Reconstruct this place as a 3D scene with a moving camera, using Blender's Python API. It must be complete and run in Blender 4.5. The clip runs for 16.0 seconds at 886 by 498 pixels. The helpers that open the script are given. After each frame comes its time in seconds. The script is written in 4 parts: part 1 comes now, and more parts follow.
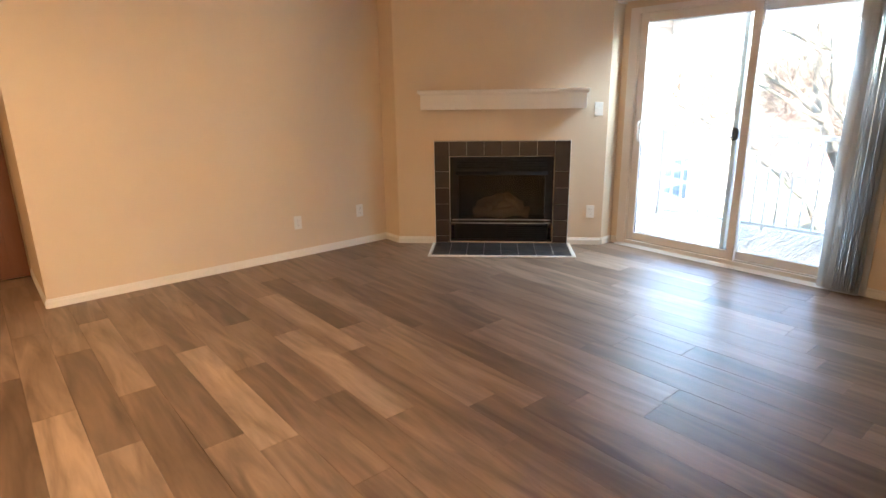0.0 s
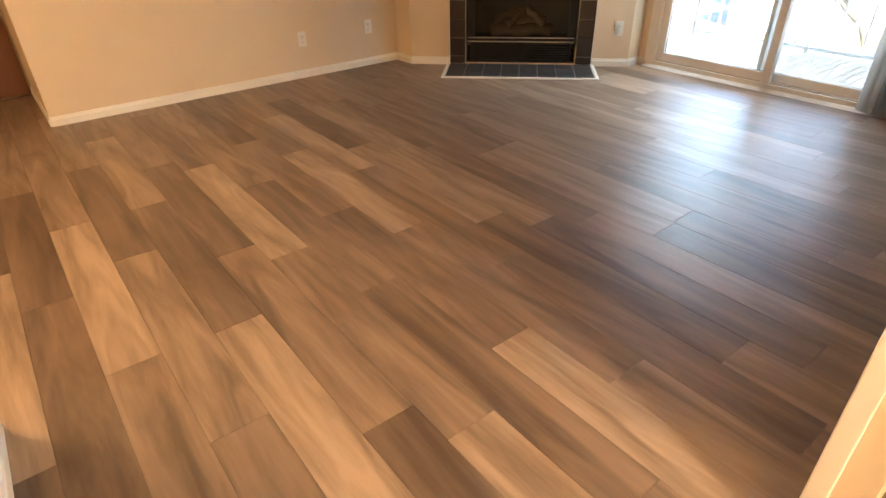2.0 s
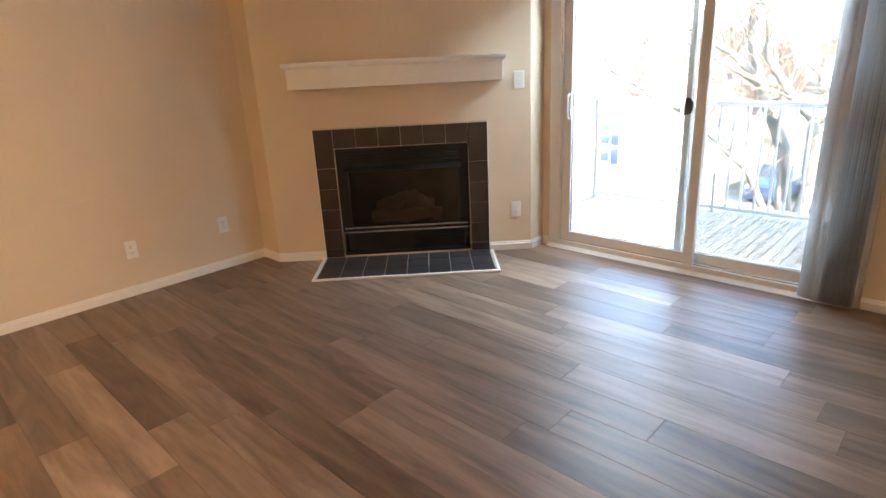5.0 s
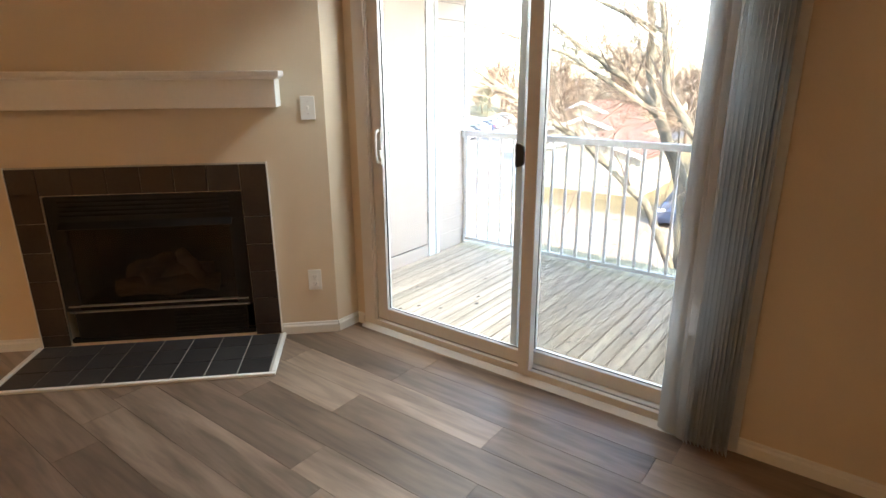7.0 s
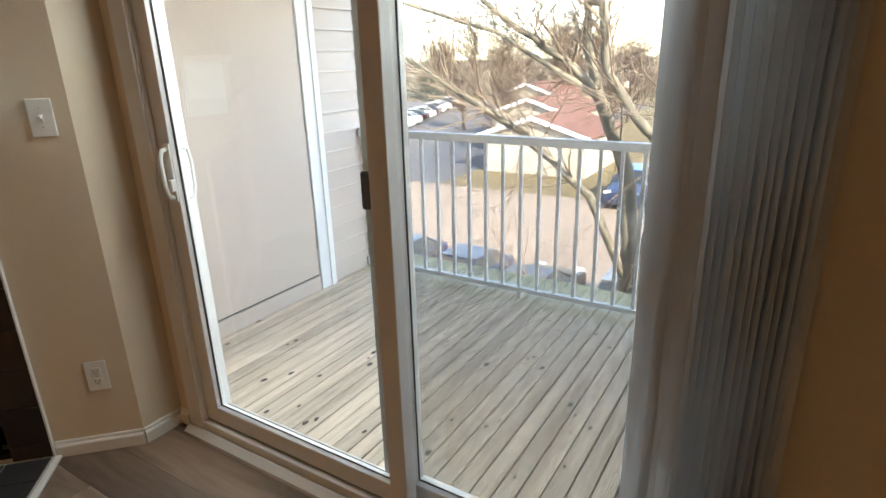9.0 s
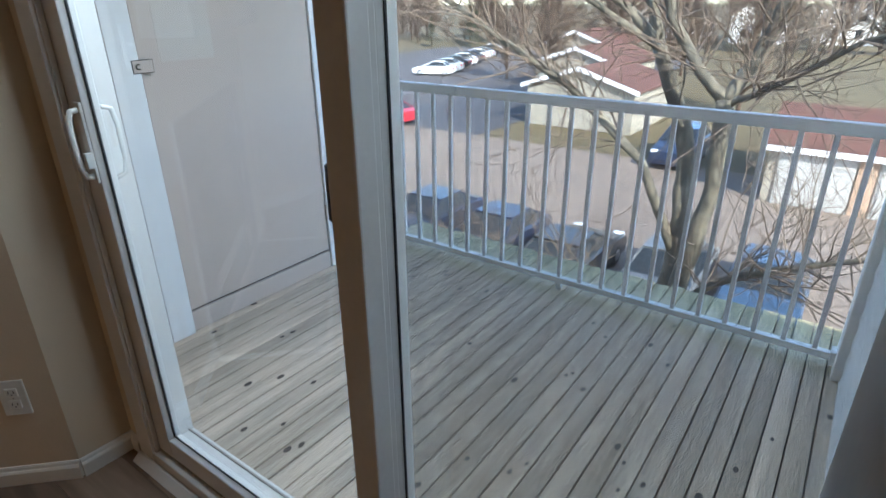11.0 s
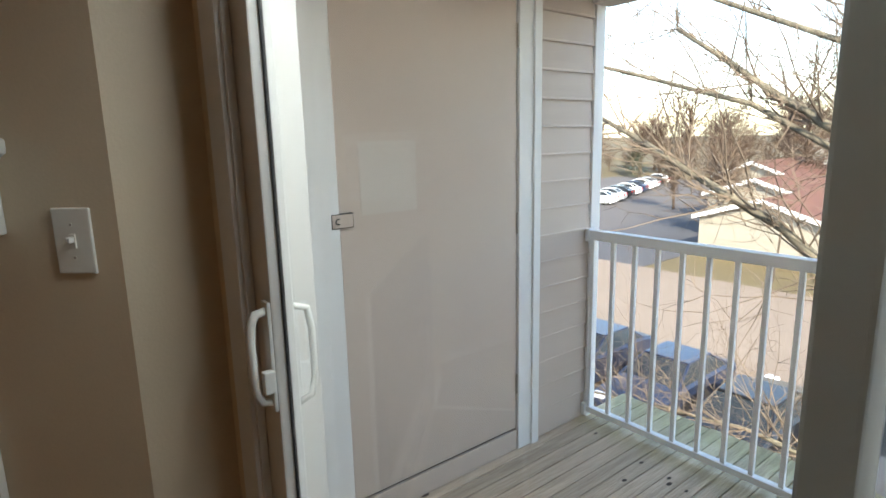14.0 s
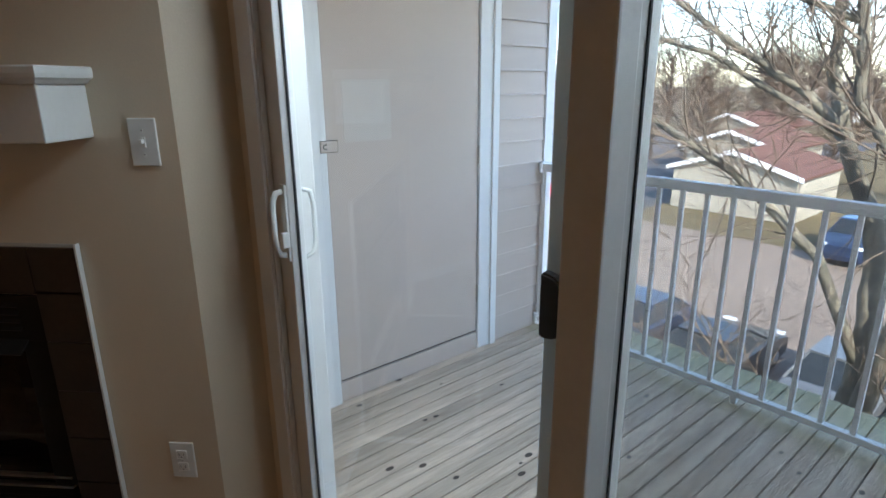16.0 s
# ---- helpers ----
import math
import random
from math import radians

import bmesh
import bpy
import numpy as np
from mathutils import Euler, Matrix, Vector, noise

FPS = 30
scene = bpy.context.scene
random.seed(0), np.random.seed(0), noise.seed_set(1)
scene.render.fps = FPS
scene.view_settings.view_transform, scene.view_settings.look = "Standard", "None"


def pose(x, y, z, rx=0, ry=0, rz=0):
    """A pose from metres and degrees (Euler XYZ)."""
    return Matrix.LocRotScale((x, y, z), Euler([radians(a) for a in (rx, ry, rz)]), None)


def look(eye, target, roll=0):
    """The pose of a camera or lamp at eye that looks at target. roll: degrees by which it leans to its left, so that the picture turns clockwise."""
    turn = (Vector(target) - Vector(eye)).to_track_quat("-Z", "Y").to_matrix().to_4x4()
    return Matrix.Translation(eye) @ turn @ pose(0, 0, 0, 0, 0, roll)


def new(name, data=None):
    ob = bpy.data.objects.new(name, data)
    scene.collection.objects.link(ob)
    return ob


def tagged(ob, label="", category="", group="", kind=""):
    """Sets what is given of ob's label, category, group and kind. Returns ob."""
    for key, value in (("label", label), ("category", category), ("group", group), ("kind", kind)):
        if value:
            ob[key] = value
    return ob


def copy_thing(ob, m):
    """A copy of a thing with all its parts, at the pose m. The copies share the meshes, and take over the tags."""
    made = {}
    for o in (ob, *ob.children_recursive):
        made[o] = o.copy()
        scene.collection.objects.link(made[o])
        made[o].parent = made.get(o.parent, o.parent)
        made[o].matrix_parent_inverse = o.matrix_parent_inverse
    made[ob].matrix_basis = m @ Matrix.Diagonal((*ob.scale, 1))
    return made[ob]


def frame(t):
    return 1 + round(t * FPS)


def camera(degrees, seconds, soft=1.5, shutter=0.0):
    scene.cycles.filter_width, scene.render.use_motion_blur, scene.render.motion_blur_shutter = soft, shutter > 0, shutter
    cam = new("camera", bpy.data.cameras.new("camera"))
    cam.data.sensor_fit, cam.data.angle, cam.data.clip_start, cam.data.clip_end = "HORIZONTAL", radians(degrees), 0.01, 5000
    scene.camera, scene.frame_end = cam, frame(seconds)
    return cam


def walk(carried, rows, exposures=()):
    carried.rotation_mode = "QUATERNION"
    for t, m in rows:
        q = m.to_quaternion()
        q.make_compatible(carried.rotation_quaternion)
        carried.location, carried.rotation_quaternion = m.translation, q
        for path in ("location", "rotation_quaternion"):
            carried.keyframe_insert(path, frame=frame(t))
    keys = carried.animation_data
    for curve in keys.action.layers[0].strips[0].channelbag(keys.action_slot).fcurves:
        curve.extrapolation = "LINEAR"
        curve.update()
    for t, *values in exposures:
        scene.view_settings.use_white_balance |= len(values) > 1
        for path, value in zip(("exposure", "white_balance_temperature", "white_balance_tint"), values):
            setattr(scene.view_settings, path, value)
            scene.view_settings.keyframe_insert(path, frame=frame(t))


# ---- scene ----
cam = camera(75.9, 16.0)
PATH = [
    (0, (0.038, -0.181, 1.44), (1.269, 1.301, 0.905), -0.9),
    (0.5, (0.033, -0.199, 1.444), (1.287, 1.263, 0.903), -1.0),
    (1, (0.046, -0.201, 1.422), (1.278, 1.249, 0.806), -1.3),
    (1.5, (0.09, -0.174, 1.351), (1.239, 1.238, 0.523), -1.7),
    (2, (0.097, -0.17, 1.31), (1.133, 1.179, 0.258), -1.1),
    (2.5, (0.086, -0.155, 1.28), (1.036, 1.159, 0.11), -1.4),
    (3, (0.136, -0.126, 1.279), (1.09, 1.185, 0.109), -3.3),
    (3.5, (0.287, -0.012, 1.321), (1.367, 1.351, 0.333), -3.5),
    (4, (0.499, 0.163, 1.399), (1.718, 1.553, 0.635), -3.0),
    (4.2, (0.6, 0.247, 1.414), (1.858, 1.633, 0.71), -3.3),
    (6.3, (2.037, 0.56, 1.421), (3.509, 1.777, 0.828), -1.9),
    (6.5, (2.192, 0.572, 1.424), (3.683, 1.752, 0.805), -1.3),
    (7, (2.514, 0.584, 1.43), (4.038, 1.737, 0.841), -0.3),
    (7.5, (2.845, 0.668, 1.421), (4.402, 1.773, 0.826), -1.2),
    (8, (3.122, 0.725, 1.432), (4.73, 1.742, 0.817), -0.9),
    (8.5, (3.359, 0.776, 1.45), (4.98, 1.772, 0.833), -0.4),
    (8.7, (3.458, 0.818, 1.439), (5.075, 1.815, 0.813), -1.1),
    (10.8, (4.115, 1.132, 1.38), (5.623, 2.173, 0.579), -0.4),
    (11, (4.134, 1.162, 1.381), (5.614, 2.243, 0.579), -0.5),
    (11.5, (4.173, 1.328, 1.409), (5.592, 2.555, 0.714), -1.9),
    (11.7, (4.194, 1.416, 1.429), (5.593, 2.699, 0.799), -2.3),
    (12, (4.215, 1.516, 1.442), (5.585, 2.877, 0.921), -3.2),
    (12.5, (4.29, 1.647, 1.446), (5.592, 3.103, 1.013), -2.5),
    (13, (4.357, 1.719, 1.445), (5.6, 3.236, 1.056), -1.5),
    (13.5, (4.394, 1.75, 1.438), (5.613, 3.292, 1.071), -1.1),
    (14, (4.401, 1.763, 1.434), (5.616, 3.304, 1.048), -1.3),
    (14.5, (4.393, 1.751, 1.435), (5.612, 3.284, 1.031), -1.5),
    (15, (4.319, 1.691, 1.423), (5.568, 3.191, 0.987), -2.2),
    (15.5, (4.227, 1.579, 1.417), (5.511, 3.039, 0.947), -2.2),
    (16, (4.137, 1.356, 1.404), (5.378, 2.821, 0.845), -0.4),
]
EXPOSURES = [(0.0, 5.2, 5700, 8), (1.0, 5.2, 5700, 8), (2.0, 5.2, 6250, 8), (3.0, 5.2, 6250, 8), (4.0, 5.25, 5500, 8), (6.5, 4.5, 6500, 10), (8.5, 3.78, 6900, 10), (11.0, 2.72, 5650, 8),
             (12.0, 2.55, 5550, 8), (13.0, 2.46, 6750, 10), (15.0, 2.48, 6800, 10), (15.5, 2.55, 6500, 10), (16.0, 2.68, 5800, 9)]
walk(cam, [(t, look(eye, target, roll)) for t, eye, target, roll in PATH], EXPOSURES)

# ---- daylight and the hall lamp ----
SUN_AZ, SUN_EL = radians(214), radians(34)          # compass-like angle of the sun from +y towards +x, height
sun_dir = Vector((math.sin(SUN_AZ) * math.cos(SUN_EL), math.cos(SUN_AZ) * math.cos(SUN_EL), math.sin(SUN_EL)))
world = bpy.data.worlds.new("sky")
scene.world = world
world.use_nodes = True
wt = world.node_tree
sky = wt.nodes.new("ShaderNodeTexSky")
sky.sky_type, sky.sun_disc = "NISHITA", False
sky.sun_elevation, sky.sun_rotation = SUN_EL, SUN_AZ
sky.air_density, sky.dust_density = 1.0, 0.6
wt.links.new(sky.outputs[0], wt.nodes["Background"].inputs[0])
wt.nodes["Background"].inputs[1].default_value = 0.14
sun = new("sun", bpy.data.lights.new("sun", "SUN"))
sun.data.energy, sun.data.angle, sun.data.color = 2.8, radians(0.5), (1.0, 0.92, 0.79)
sun.matrix_world = look(sun_dir * 50, (0, 0, 0))
hall = new("hall_light", bpy.data.lights.new("hall_light", "AREA"))
hall.data.shape, hall.data.size, hall.data.energy, hall.data.color = "DISK", 0.5, 2.4, (1.0, 0.58, 0.25)
hall.matrix_world = pose(-1.0, 2.55, 2.40)
entry = new("entry_light", bpy.data.lights.new("entry_light", "POINT"))
entry.data.shadow_soft_size, entry.data.energy, entry.data.color = 0.14, 5.2, (1.0, 0.74, 0.48)
entry.matrix_world = pose(0.75, -1.75, 1.92)
door_fill = new("door_fill_light", bpy.data.lights.new("door_fill_light", "AREA"))     # added fill lamp outside the balcony door's head, boosts the sky's light indoors
door_fill.data.shape, door_fill.data.size, door_fill.data.size_y, door_fill.data.energy, door_fill.data.color = "RECTANGLE", 1.9, 0.18, 6.8, (0.86, 0.94, 1.0)
door_fill.matrix_world = look((5.03, 1.83, 2.25), (4.28, 1.83, 1.60))


# ---- materials ----
def nodes_of(name):
    m = bpy.data.materials.new(name)
    m.use_nodes = True
    return m, m.node_tree, m.node_tree.nodes["Principled BSDF"]


def mat(name, c1, c2=None, scale=6.0, rough=0.6, bump=0.0, stretch=(1, 1, 1), fine=None, metal=0.0, vary=0.0, rough2=None, coat=0.0, spec=0.5):
    """Two colours mixed by noise at two scales, with fine relief; vary: brightness from piece to piece."""
    m, t, b = nodes_of(name)
    N, L = t.nodes, t.links
    c2 = c2 or tuple(min(1, v * 1.12) for v in c1)
    tc, mp = N.new("ShaderNodeTexCoord"), N.new("ShaderNodeMapping")
    mp.inputs["Scale"].default_value = stretch
    info = N.new("ShaderNodeObjectInfo")
    if vary:
        off = N.new("ShaderNodeVectorMath")
        off.operation = "MULTIPLY_ADD"
        off.inputs[1].default_value = (37, 53, 71)
        L.new(info.outputs["Random"], off.inputs[0])
        L.new(tc.outputs["Object"], off.inputs[2])
        L.new(off.outputs[0], mp.inputs["Vector"])
    else:
        L.new(tc.outputs["Object"], mp.inputs["Vector"])
    big, small = N.new("ShaderNodeTexNoise"), N.new("ShaderNodeTexNoise")
    big.inputs["Scale"].default_value, big.inputs["Detail"].default_value = scale, 4
    small.inputs["Scale"].default_value, small.inputs["Detail"].default_value = fine or scale * 9, 5
    for n in (big, small):
        L.new(mp.outputs[0], n.inputs["Vector"])
    both = N.new("ShaderNodeMath")
    both.operation = "MULTIPLY_ADD"
    both.inputs[1].default_value = 0.45
    L.new(small.outputs["Fac"], both.inputs[0])
    half = N.new("ShaderNodeMath")
    half.operation = "MULTIPLY"
    half.inputs[1].default_value = 0.6
    L.new(big.outputs["Fac"], half.inputs[0])
    L.new(half.outputs[0], both.inputs[2])
    ramp = N.new("ShaderNodeValToRGB")
    ramp.color_ramp.elements[0].position, ramp.color_ramp.elements[1].position = 0.36, 0.68
    ramp.color_ramp.elements[0].color, ramp.color_ramp.elements[1].color = (*c1, 1), (*c2, 1)
    L.new(both.outputs[0], ramp.inputs[0])
    colour = ramp.outputs[0]
    if vary:
        hsv = N.new("ShaderNodeHueSaturation")
        rng = N.new("ShaderNodeMapRange")
        rng.inputs["To Min"].default_value, rng.inputs["To Max"].default_value = 1 - vary, 1 + vary
        L.new(info.outputs["Random"], rng.inputs["Value"])
        L.new(rng.outputs[0], hsv.inputs["Value"])
        L.new(colour, hsv.inputs["Color"])
        colour = hsv.outputs[0]
    L.new(colour, b.inputs["Base Color"])
    rr = N.new("ShaderNodeMapRange")
    rr.inputs["To Min"].default_value, rr.inputs["To Max"].default_value = rough - 0.05, rough2 or min(1, rough + 0.08)
    L.new(small.outputs["Fac"], rr.inputs["Value"])
    L.new(rr.outputs[0], b.inputs["Roughness"])
    b.inputs["Metallic"].default_value, b.inputs["Coat Weight"].default_value = metal, coat
    b.inputs["Specular IOR Level"].default_value = spec
    if bump:
        bn = N.new("ShaderNodeBump")
        bn.inputs["Strength"].default_value, bn.inputs["Distance"].default_value = bump, 0.01
        L.new(small.outputs["Fac"], bn.inputs["Height"])
        L.new(bn.outputs[0], b.inputs["Normal"])
    return m


def glass(name, tint=(1, 1, 1), gloss=1.0):
    """A thin clear pane: see-through, with a mirror image that grows at grazing angles."""
    m, t, b = nodes_of(name)
    N, L = t.nodes, t.links
    N.remove(b)
    tr, gl, lw, mx = (N.new("ShaderNode" + k) for k in ("BsdfTransparent", "BsdfGlossy", "LayerWeight", "MixShader"))
    tr.inputs[0].default_value, gl.inputs["Roughness"].default_value = (*tint, 1), 0.02
    gl.inputs["Color"].default_value = (gloss, gloss, gloss, 1)
    lw.inputs["Blend"].default_value = 0.5
    pw, ad = N.new("ShaderNodeMath"), N.new("ShaderNodeMath")
    pw.operation, ad.operation = "POWER", "MULTIPLY_ADD"
    pw.inputs[1].default_value, ad.inputs[1].default_value, ad.inputs[2].default_value = 5.0, 0.9, 0.025
    L.new(lw.outputs["Facing"], pw.inputs[0]), L.new(pw.outputs[0], ad.inputs[0])
    L.new(ad.outputs[0], mx.inputs[0]), L.new(tr.outputs[0], mx.inputs[1]), L.new(gl.outputs[0], mx.inputs[2])
    L.new(mx.outputs[0], N["Material Output"].inputs[0])
    return m


def screen_cloth(name):
    """Fine insect screen: a woven grid of thin grey threads with open gaps."""
    m, t, b = nodes_of(name)
    N, L = t.nodes, t.links
    b.inputs["Base Color"].default_value, b.inputs["Roughness"].default_value = (0.16, 0.17, 0.18, 1), 0.6
    tc = N.new("ShaderNodeTexCoord")
    sep = N.new("ShaderNodeSeparateXYZ")
    L.new(tc.outputs["Object"], sep.inputs[0])
    out = []
    for axis in ("Y", "Z"):
        mul = N.new("ShaderNodeMath")
        mul.operation = "MULTIPLY"
        mul.inputs[1].default_value = 1 / 0.0009
        fra = N.new("ShaderNodeMath")
        fra.operation = "FRACT"
        lt = N.new("ShaderNodeMath")
        lt.operation = "LESS_THAN"
        lt.inputs[1].default_value = 0.13
        L.new(sep.outputs[axis], mul.inputs[0]), L.new(mul.outputs[0], fra.inputs[0]), L.new(fra.outputs[0], lt.inputs[0])
        out.append(lt.outputs[0])
    mx = N.new("ShaderNodeMath")
    mx.operation = "MAXIMUM"
    L.new(out[0], mx.inputs[0]), L.new(out[1], mx.inputs[1])
    tr, mix = N.new("ShaderNodeBsdfTransparent"), N.new("ShaderNodeMixShader")
    L.new(mx.outputs[0], mix.inputs[0]), L.new(tr.outputs[0], mix.inputs[1]), L.new(b.outputs[0], mix.inputs[2])
    L.new(mix.outputs[0], N["Material Output"].inputs[0])
    return m


def plank_mat(name):
    """Wood-look vinyl plank: each plank with its own tone, long grain, soft sheen."""
    m, t, b = nodes_of(name)
    N, L = t.nodes, t.links
    tc, info, off, mp = N.new("ShaderNodeTexCoord"), N.new("ShaderNodeObjectInfo"), N.new("ShaderNodeVectorMath"), N.new("ShaderNodeMapping")
    off.operation = "MULTIPLY_ADD"
    off.inputs[1].default_value = (31, 47, 13)
    mp.inputs["Scale"].default_value = (6.5, 0.75, 1)
    L.new(info.outputs["Random"], off.inputs[0]), L.new(tc.outputs["Object"], off.inputs[2]), L.new(off.outputs[0], mp.inputs[0])
    grain, fine, cloud = (N.new("ShaderNodeTexNoise") for _ in range(3))
    for n, s, d, w in ((grain, 1.7, 4, 1.0), (fine, 9.0, 6, 0.2), (cloud, 0.7, 2, 0.3)):
        n.inputs["Scale"].default_value, n.inputs["Detail"].default_value, n.inputs["Distortion"].default_value = s, d, w
        L.new(mp.outputs[0], n.inputs["Vector"])
    tone = N.new("ShaderNodeValToRGB")
    e = tone.color_ramp.elements
    e[0].position, e[0].color = 0.0, (0.138, 0.097, 0.071, 1)
    e[1].position, e[1].color = 1.0, (0.35, 0.263, 0.198, 1)
    for p, c in ((0.3, (0.20, 0.142, 0.104)), (0.62, (0.265, 0.192, 0.143)), (0.85, (0.31, 0.23, 0.172))):
        k = e.new(p)
        k.color = (*c, 1)
    L.new(info.outputs["Color"], tone.inputs[0])
    ramp = N.new("ShaderNodeValToRGB")
    ramp.color_ramp.elements[0].position, ramp.color_ramp.elements[1].position = 0.33, 0.66
    ramp.color_ramp.elements[0].color, ramp.color_ramp.elements[1].color = (0.53, 0.51, 0.49, 1), (1.28, 1.25, 1.22, 1)
    add = N.new("ShaderNodeMath")
    add.operation = "MULTIPLY_ADD"
    add.inputs[1].default_value = 0.2
    g7 = N.new("ShaderNodeMath")
    g7.operation = "MULTIPLY"
    g7.inputs[1].default_value = 0.8
    L.new(grain.outputs["Fac"], g7.inputs[0]), L.new(fine.outputs["Fac"], add.inputs[0]), L.new(g7.outputs[0], add.inputs[2])
    L.new(add.outputs[0], ramp.inputs[0])
    mul = N.new("ShaderNodeMix")
    mul.data_type, mul.blend_type = "RGBA", "MULTIPLY"
    mul.inputs["Factor"].default_value = 1.0
    L.new(tone.outputs[0], mul.inputs["A"]), L.new(ramp.outputs[0], mul.inputs["B"])
    L.new(mul.outputs["Result"], b.inputs["Base Color"])
    rr = N.new("ShaderNodeMapRange")
    rr.inputs["To Min"].default_value, rr.inputs["To Max"].default_value = 0.30, 0.47
    L.new(fine.outputs["Fac"], rr.inputs["Value"]), L.new(rr.outputs[0], b.inputs["Roughness"])
    bn = N.new("ShaderNodeBump")
    bn.inputs["Strength"].default_value, bn.inputs["Distance"].default_value = 0.12, 0.004
    L.new(fine.outputs["Fac"], bn.inputs["Height"]), L.new(bn.outputs[0], b.inputs["Normal"])
    return m


def vane_mat(*given, **named):
    """Blind vane: a plain vinyl strip that lets part of the daylight through."""
    m = mat(*given, **named)
    N, L = m.node_tree.nodes, m.node_tree.links
    tl, mx = N.new("ShaderNodeBsdfTranslucent"), N.new("ShaderNodeMixShader")
    tl.inputs[0].default_value, mx.inputs[0].default_value = (0.78, 0.81, 0.83, 1), 0.4
    L.new(N["Principled BSDF"].outputs[0], mx.inputs[1]), L.new(tl.outputs[0], mx.inputs[2])
    L.new(mx.outputs[0], N["Material Output"].inputs[0])
    return m


M_WALL = mat("tan wall paint", (0.68, 0.565, 0.42), (0.71, 0.59, 0.44), 3, 0.55, 0.06, fine=160)
M_CEIL = mat("white ceiling paint", (0.74, 0.71, 0.66), (0.78, 0.75, 0.70), 4, 0.85, 0.15, fine=120)
M_TRIM = mat("white trim paint", (0.76, 0.74, 0.70), (0.80, 0.78, 0.74), 5, 0.4, 0.03, fine=60)
M_VINYL = mat("white vinyl frame", (0.74, 0.72, 0.69), (0.79, 0.77, 0.74), 3, 0.38, 0.02, fine=80)
M_PLASTIC = mat("white plastic plate", (0.78, 0.77, 0.73), (0.82, 0.81, 0.77), 9, 0.3)
M_SLOT = mat("dark slot", (0.03, 0.03, 0.03), None, 9, 0.6)
M_PLANK = plank_mat("vinyl plank floor")
M_SUB = mat("dark plank joint", (0.045, 0.03, 0.022), None, 8, 0.8)
M_TILE = mat("dark brown glazed tile", (0.024, 0.015, 0.011), (0.038, 0.025, 0.018), 5, 0.3, 0.05, fine=50, vary=0.18)
M_HTILE = mat("charcoal hearth tile", (0.026, 0.024, 0.025), (0.045, 0.042, 0.042), 5, 0.38, 0.08, fine=60, vary=0.2)
M_GROUT = mat("grey grout", (0.46, 0.43, 0.38), (0.56, 0.52, 0.46), 30, 0.9, 0.2)
M_BLACK = mat("black stove metal", (0.008, 0.008, 0.008), (0.014, 0.013, 0.012), 12, 0.5, 0.05, fine=200, spec=0.2)
M_STEEL = mat("worn steel edge", (0.38, 0.36, 0.34), (0.5, 0.48, 0.45), 20, 0.35, metal=1.0)
M_SOOT = mat("sooty firebrick", (0.02, 0.017, 0.015), (0.05, 0.04, 0.033), 9, 0.9, 0.4)
M_LOG = mat("ceramic fire log", (0.13, 0.075, 0.04), (0.33, 0.22, 0.13), 14, 0.9, 0.7, stretch=(0.4, 2, 2))
M_BLIND = vane_mat("grey vinyl blind vane", (0.64, 0.66, 0.68), (0.71, 0.73, 0.75), 4, 0.45, 0.03, stretch=(4, 4, 0.4), fine=70)
M_DOOR = mat("dark brown painted door", (0.12, 0.042, 0.016), (0.15, 0.056, 0.022), 4, 0.45, 0.05, stretch=(6, 6, 0.7))
M_GLASS = glass("clear pane", (0.955, 0.975, 0.965))
M_FGLASS = glass("smoked fireplace pane", (0.62, 0.60, 0.57))
M_SCREEN = screen_cloth("insect screen")
M_RUBBER = mat("black plastic", (0.012, 0.012, 0.013), (0.02, 0.02, 0.021), 20, 0.42)
M_GASKET = mat("black gasket", (0.02, 0.02, 0.02), None, 20, 0.6)
M_CLOSET = mat("taupe painted door", (0.545, 0.452, 0.392), (0.575, 0.48, 0.415), 2, 0.5, 0.04, fine=90)
M_PATCH = mat("lighter taupe", (0.575, 0.51, 0.455), (0.595, 0.525, 0.47), 2, 0.5)
M_SIDING = mat("taupe vinyl siding", (0.505, 0.42, 0.366), (0.565, 0.475, 0.414), 3, 0.5, 0.05, stretch=(0.6, 0.6, 8), fine=40, vary=0.04)
M_SIDEWHITE = mat("pale vinyl siding", (0.66, 0.655, 0.65), (0.72, 0.715, 0.71), 3, 0.5, 0.05, stretch=(0.6, 0.6, 8), fine=40, vary=0.03)
M_OUTTRIM = mat("white exterior trim", (0.76, 0.76, 0.76), (0.82, 0.82, 0.81), 5, 0.5, 0.06, fine=60)
M_RAIL = mat("white painted aluminium", (0.70, 0.71, 0.72), (0.77, 0.78, 0.79), 6, 0.38, 0.03, fine=60)


